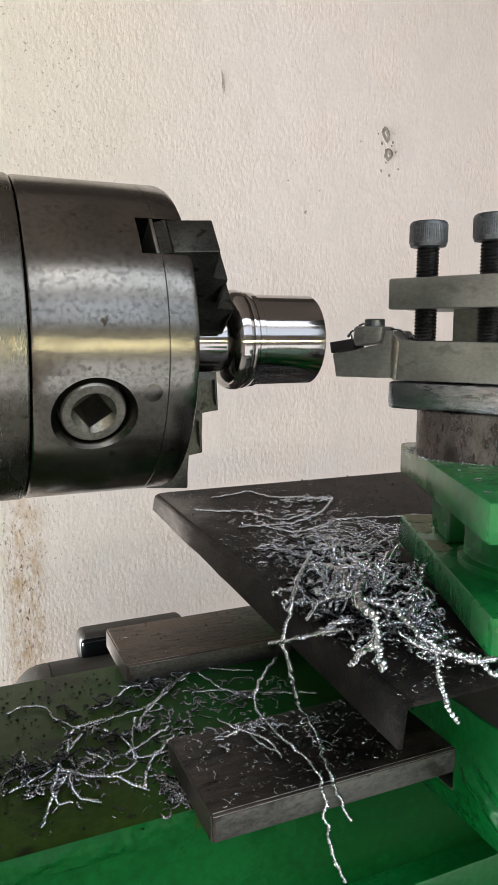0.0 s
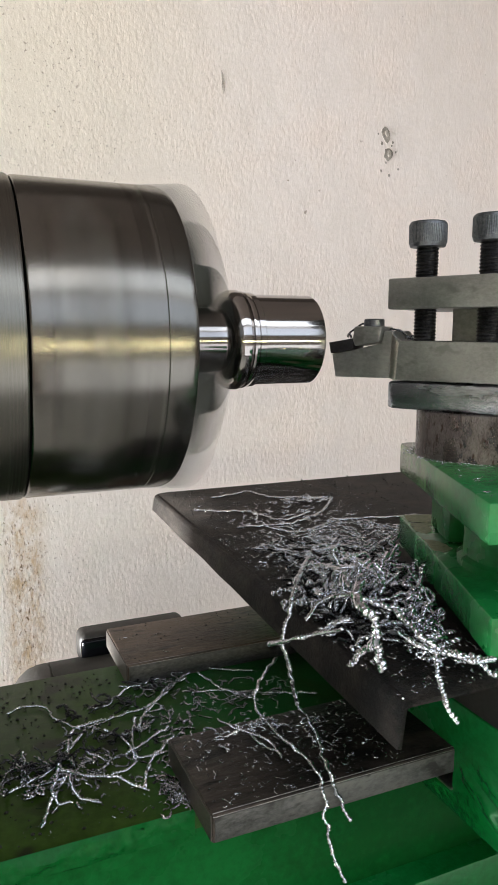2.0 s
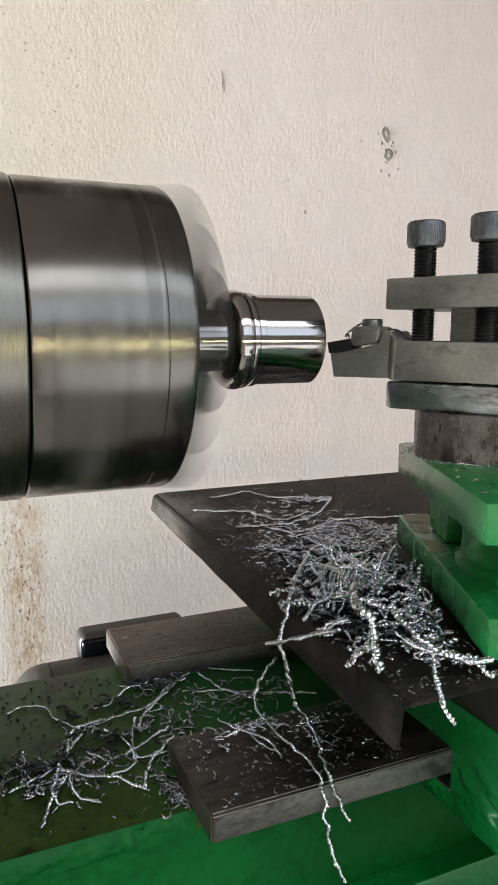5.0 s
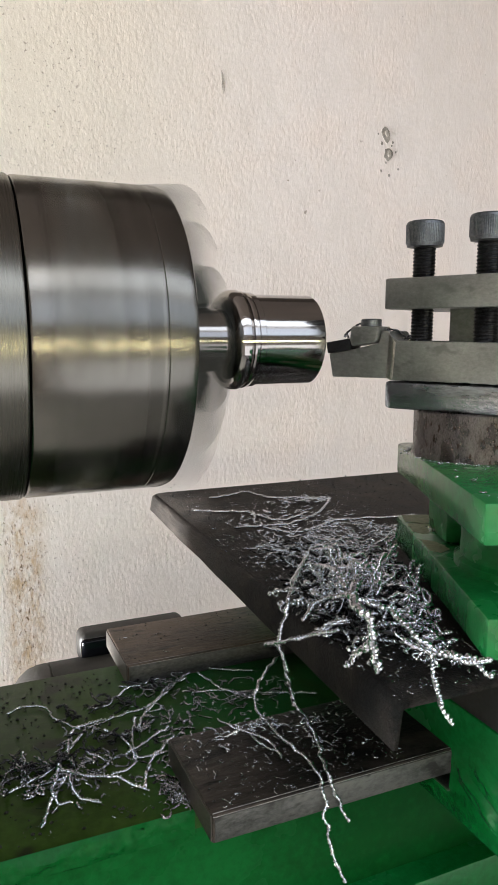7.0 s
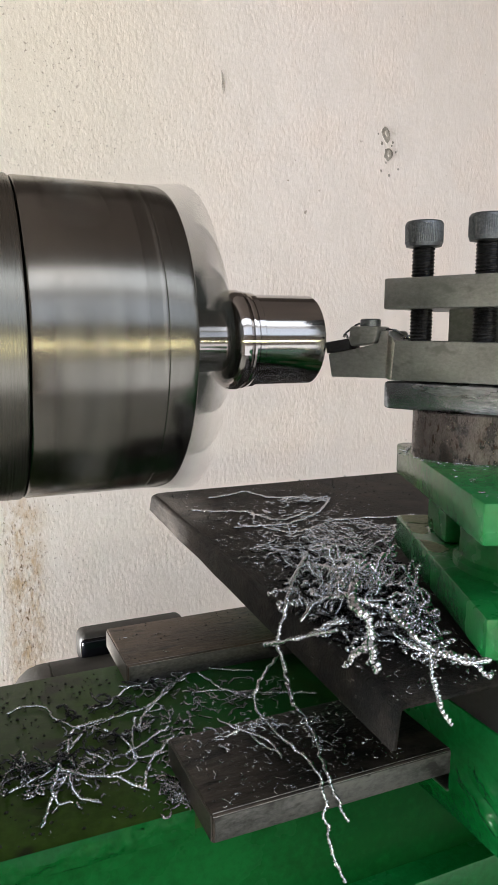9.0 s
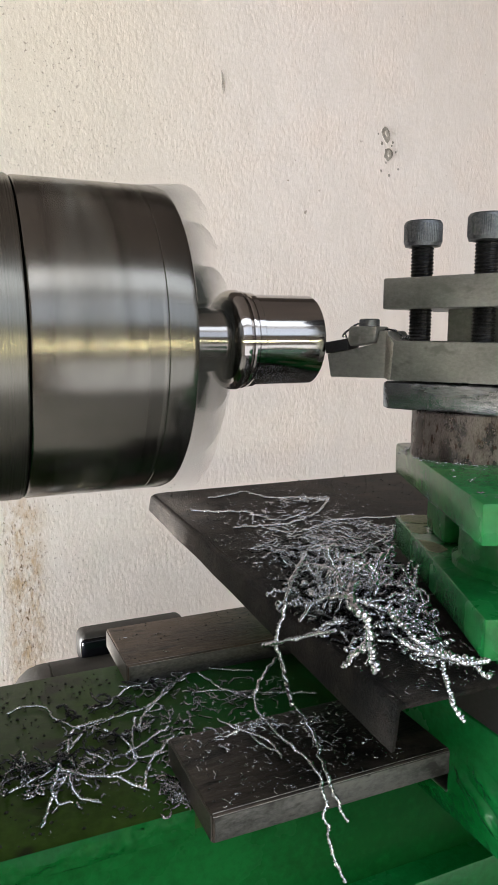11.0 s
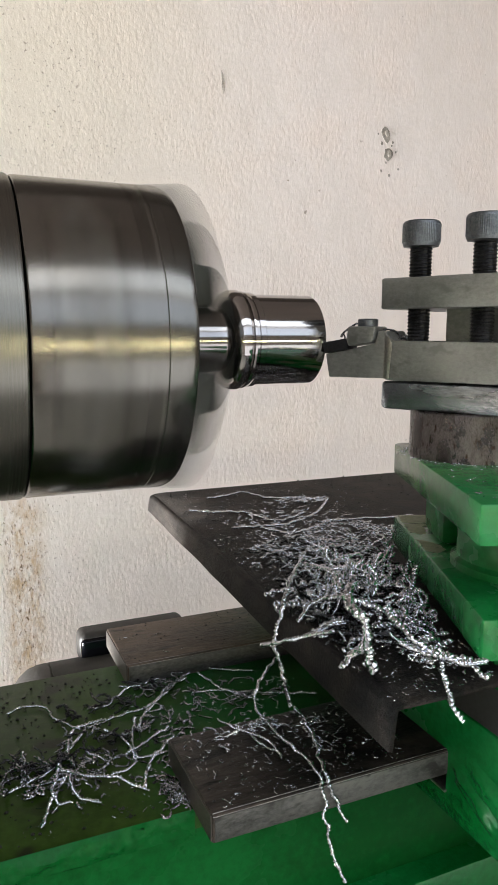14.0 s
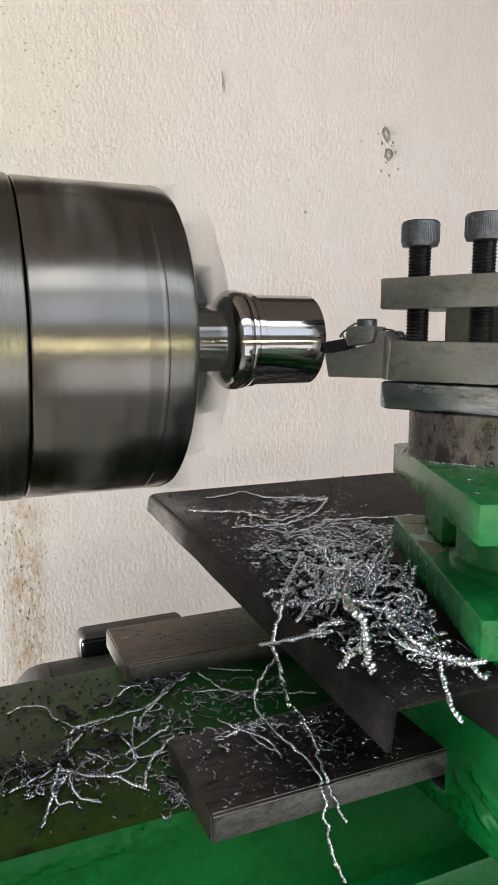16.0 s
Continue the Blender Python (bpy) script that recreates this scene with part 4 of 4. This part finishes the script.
for chip in heap([
    (0.190, 0.290, 0.034, 0.045, 0.025, 60, 0.0013),
    (0.186, 0.278, 0.026, 0.034, 0.024, 34, 0.0016),
    (0.206, 0.268, 0.018, 0.022, 0.013, 26, 0.0014),
    (0.190, 0.248, 0.024, 0.018, 0.011, 22, 0.0014)], 15, PLATE_TOP, 0.25):
    rides(tagged(swarf("swarf_curl", [chip], M_CHIP, "short thick bright steel swarf curl in heap", "metal chip"), group="swarf curls on the guard"))
swarf("swarf_heap", heap([
    (0.085, 0.358, 0.044, 0.036, 0.007, 46, 0.0008),
    (0.050, 0.335, 0.024, 0.025, 0.006, 30, 0.0009),
    (0.118, 0.395, 0.030, 0.030, 0.005, 40, 0.0007),
    (0.020, 0.345, 0.020, 0.020, 0.006, 18, 0.0010),
    (0.160, 0.385, 0.045, 0.025, 0.002, 50, 0.0006),
    (0.093, 0.312, 0.004, 0.016, 0.003, 40, 0.0006)], 6, BED_TOP), M_CHIPDARK, "tangled oily steel swarf on green bed", "metal chips", "stuff")
swarf("swarf_heap", heap([
    (0.030, 0.352, 0.012, 0.010, 0.007, 16, 0.0008),
    (0.046, 0.350, 0.008, 0.008, 0.008, 12, 0.0008),
    (0.088, 0.404, 0.012, 0.008, 0.005, 16, 0.0007),
    (0.062, 0.398, 0.010, 0.006, 0.004, 10, 0.0007),
    (0.018, 0.362, 0.006, 0.008, 0.005, 8, 0.0009),
    (0.075, 0.362, 0.036, 0.028, 0.003, 40, 0.0006),
    (0.108, 0.418, 0.012, 0.006, 0.004, 22, 0.0006)], 26, BED_TOP, 0.7), M_CHIPBLACK, "clumps of black oily swarf on green bed", "metal chips", "stuff")
swarf("swarf_heap", heap([(0.137, 0.322, 0.020, 0.010, 0.004, 22, 0.0007), (0.172, 0.312, 0.014, 0.022, 0.002, 16, 0.0006)], 8, RAIL_TOP), M_CHIP, "small bright steel swarf bits on brown rail", "metal chips", "stuff")
rides(swarf("swarf_crumbs", crumbs([(0.17, 0.33, 0.40, 0.59, 300), (0.155, 0.22, 0.212, 0.27, 240), (0.165, 0.26, 0.29, 0.45, 900), (0.19, 0.30, 0.40, 0.53, 350)], 9, PLATE_TOP, 0.0008), M_CHIP, "tiny bright steel slivers on guard sheet", "metal chips", "stuff"))
dust = swarf("swarf_crumbs", crumbs([(0.008, 0.15, 0.003, 0.05, 110)], 31, -0.0650, 0.0007), M_CHIP, "tiny bright steel slivers on green slide", "metal chips", "stuff")
dust.data.transform(up_m)
rides(dust)
# Bright grains that stand in for wet drops round the column's foot.
ring = random.Random(41)
wet = []
for _ in range(130):
    a, far = ring.uniform(2.6, 5.6), 0.0345 + abs(ring.gauss(0, 0.0022))
    spot = TOOL @ Vector((0.077 + far * math.cos(a), 0.030 + far * math.sin(a), 0))
    wet += grains([(spot.x, spot.x, spot.y, spot.y, 1)], ring.randrange(9999), -0.0651, 0.0009)
rides(swarf("swarf_crumbs", wet, M_CHIP, "bright grains for wet drops round the column's foot", "metal chips", "stuff"))
rides(swarf("grit", grains([(0.168, 0.40, 0.40, 0.595, 700), (0.16, 0.20, 0.25, 0.42, 200)], 19, PLATE_TOP, 0.0011), M_PIT, "black grit on guard sheet", "grit", "stuff"))
swarf("swarf_crumbs", crumbs([(0.102, 0.21, 0.270, 0.332, 460), (0.10, 0.16, 0.425, 0.48, 12)], 10, RAIL_TOP, 0.0009), M_CHIP, "tiny bright steel slivers on brown rail", "metal chips", "stuff")
swarf("swarf_crumbs", crumbs([(0.075, 0.20, 0.297, 0.42, 260), (0.02, 0.10, 0.30, 0.34, 70)], 12, BED_TOP, 0.0006), M_CHIP, "tiny bright steel slivers on green bed", "metal chips", "stuff")
swarf("grit", grains([(0.0, 0.12, 0.30, 0.45, 420)], 13, BED_TOP, 0.0011), M_PIT, "black oily grit on green bed", "grit", "stuff")
swarf("grit", grains([(0.10, 0.24, 0.426, 0.485, 200), (0.10, 0.2, 0.272, 0.332, 150)], 14, RAIL_TOP, 0.0007), M_PIT, "black grit on brown rail", "grit", "stuff")
rides(swarf("swarf_heap", [curl([tuple(TOOL @ Vector(p)) for p in path], c, rng) for c, path in (
    (0.0006, [(0.010, 0.003, 0.0030), (0.013, 0.002, 0.0055), (0.016, 0.004, 0.0085), (0.0185, 0.006, 0.0105)]),
    (0.0005, [(0.012, 0.001, 0.0035), (0.0145, -0.001, 0.0050), (0.0150, 0.000, 0.0020)]),
    (0.0006, [(0.036, 0.004, 0.0070), (0.041, 0.006, 0.0065), (0.045, 0.009, 0.0030), (0.050, 0.008, 0.0015), (0.054, 0.004, 0.0014)]),
    (0.0007, [(0.046, 0.004, 0.0018), (0.048, 0.008, 0.0040), (0.051, 0.006, 0.0028), (0.049, 0.003, 0.0016)]))], M_CHIPDARK, "fine oily steel curls stuck on tool holder", "metal chips", "stuff"))


# ---------- what moves ----------
def motions():
    spin, rows = 0.0, []
    for k in range(481):
        t = k / FPS
        rows.append((t, AXIS @ Matrix.Rotation(radians(spin), 4, "X")))
        rate = min(max((t - 0.40) / 0.20, 0.0), 1.0)
        spin = (spin + 83.0 * rate) % 360.0
    walk(chuck, rows)
    walk(work, rows)
    feed = [(0.0, 0.0), (0.4, 0.0), (4.0, -0.00118), (8.0, -0.0025), (12.0, -0.0038), (16.0, -0.0051)]
    for ob in CARRIED:
        rest = ob.matrix_basis.copy()
        walk(ob, [(t, Matrix.Translation((x, 0, 0)) @ rest) for t, x in feed])
    walk(DRAGGED[0], [(t, Matrix.Translation((x * 0.5, 0, 0))) for t, x in feed])
    nudge = [(0.0, 0.0), (0.4, 0.0), (9.2, -0.0029), (10.4, 0.0027), (16.0, 0.0016)]
    walk(loose, [(t, Matrix.Translation((x, 0, 0))) for t, x in nudge])


motions()
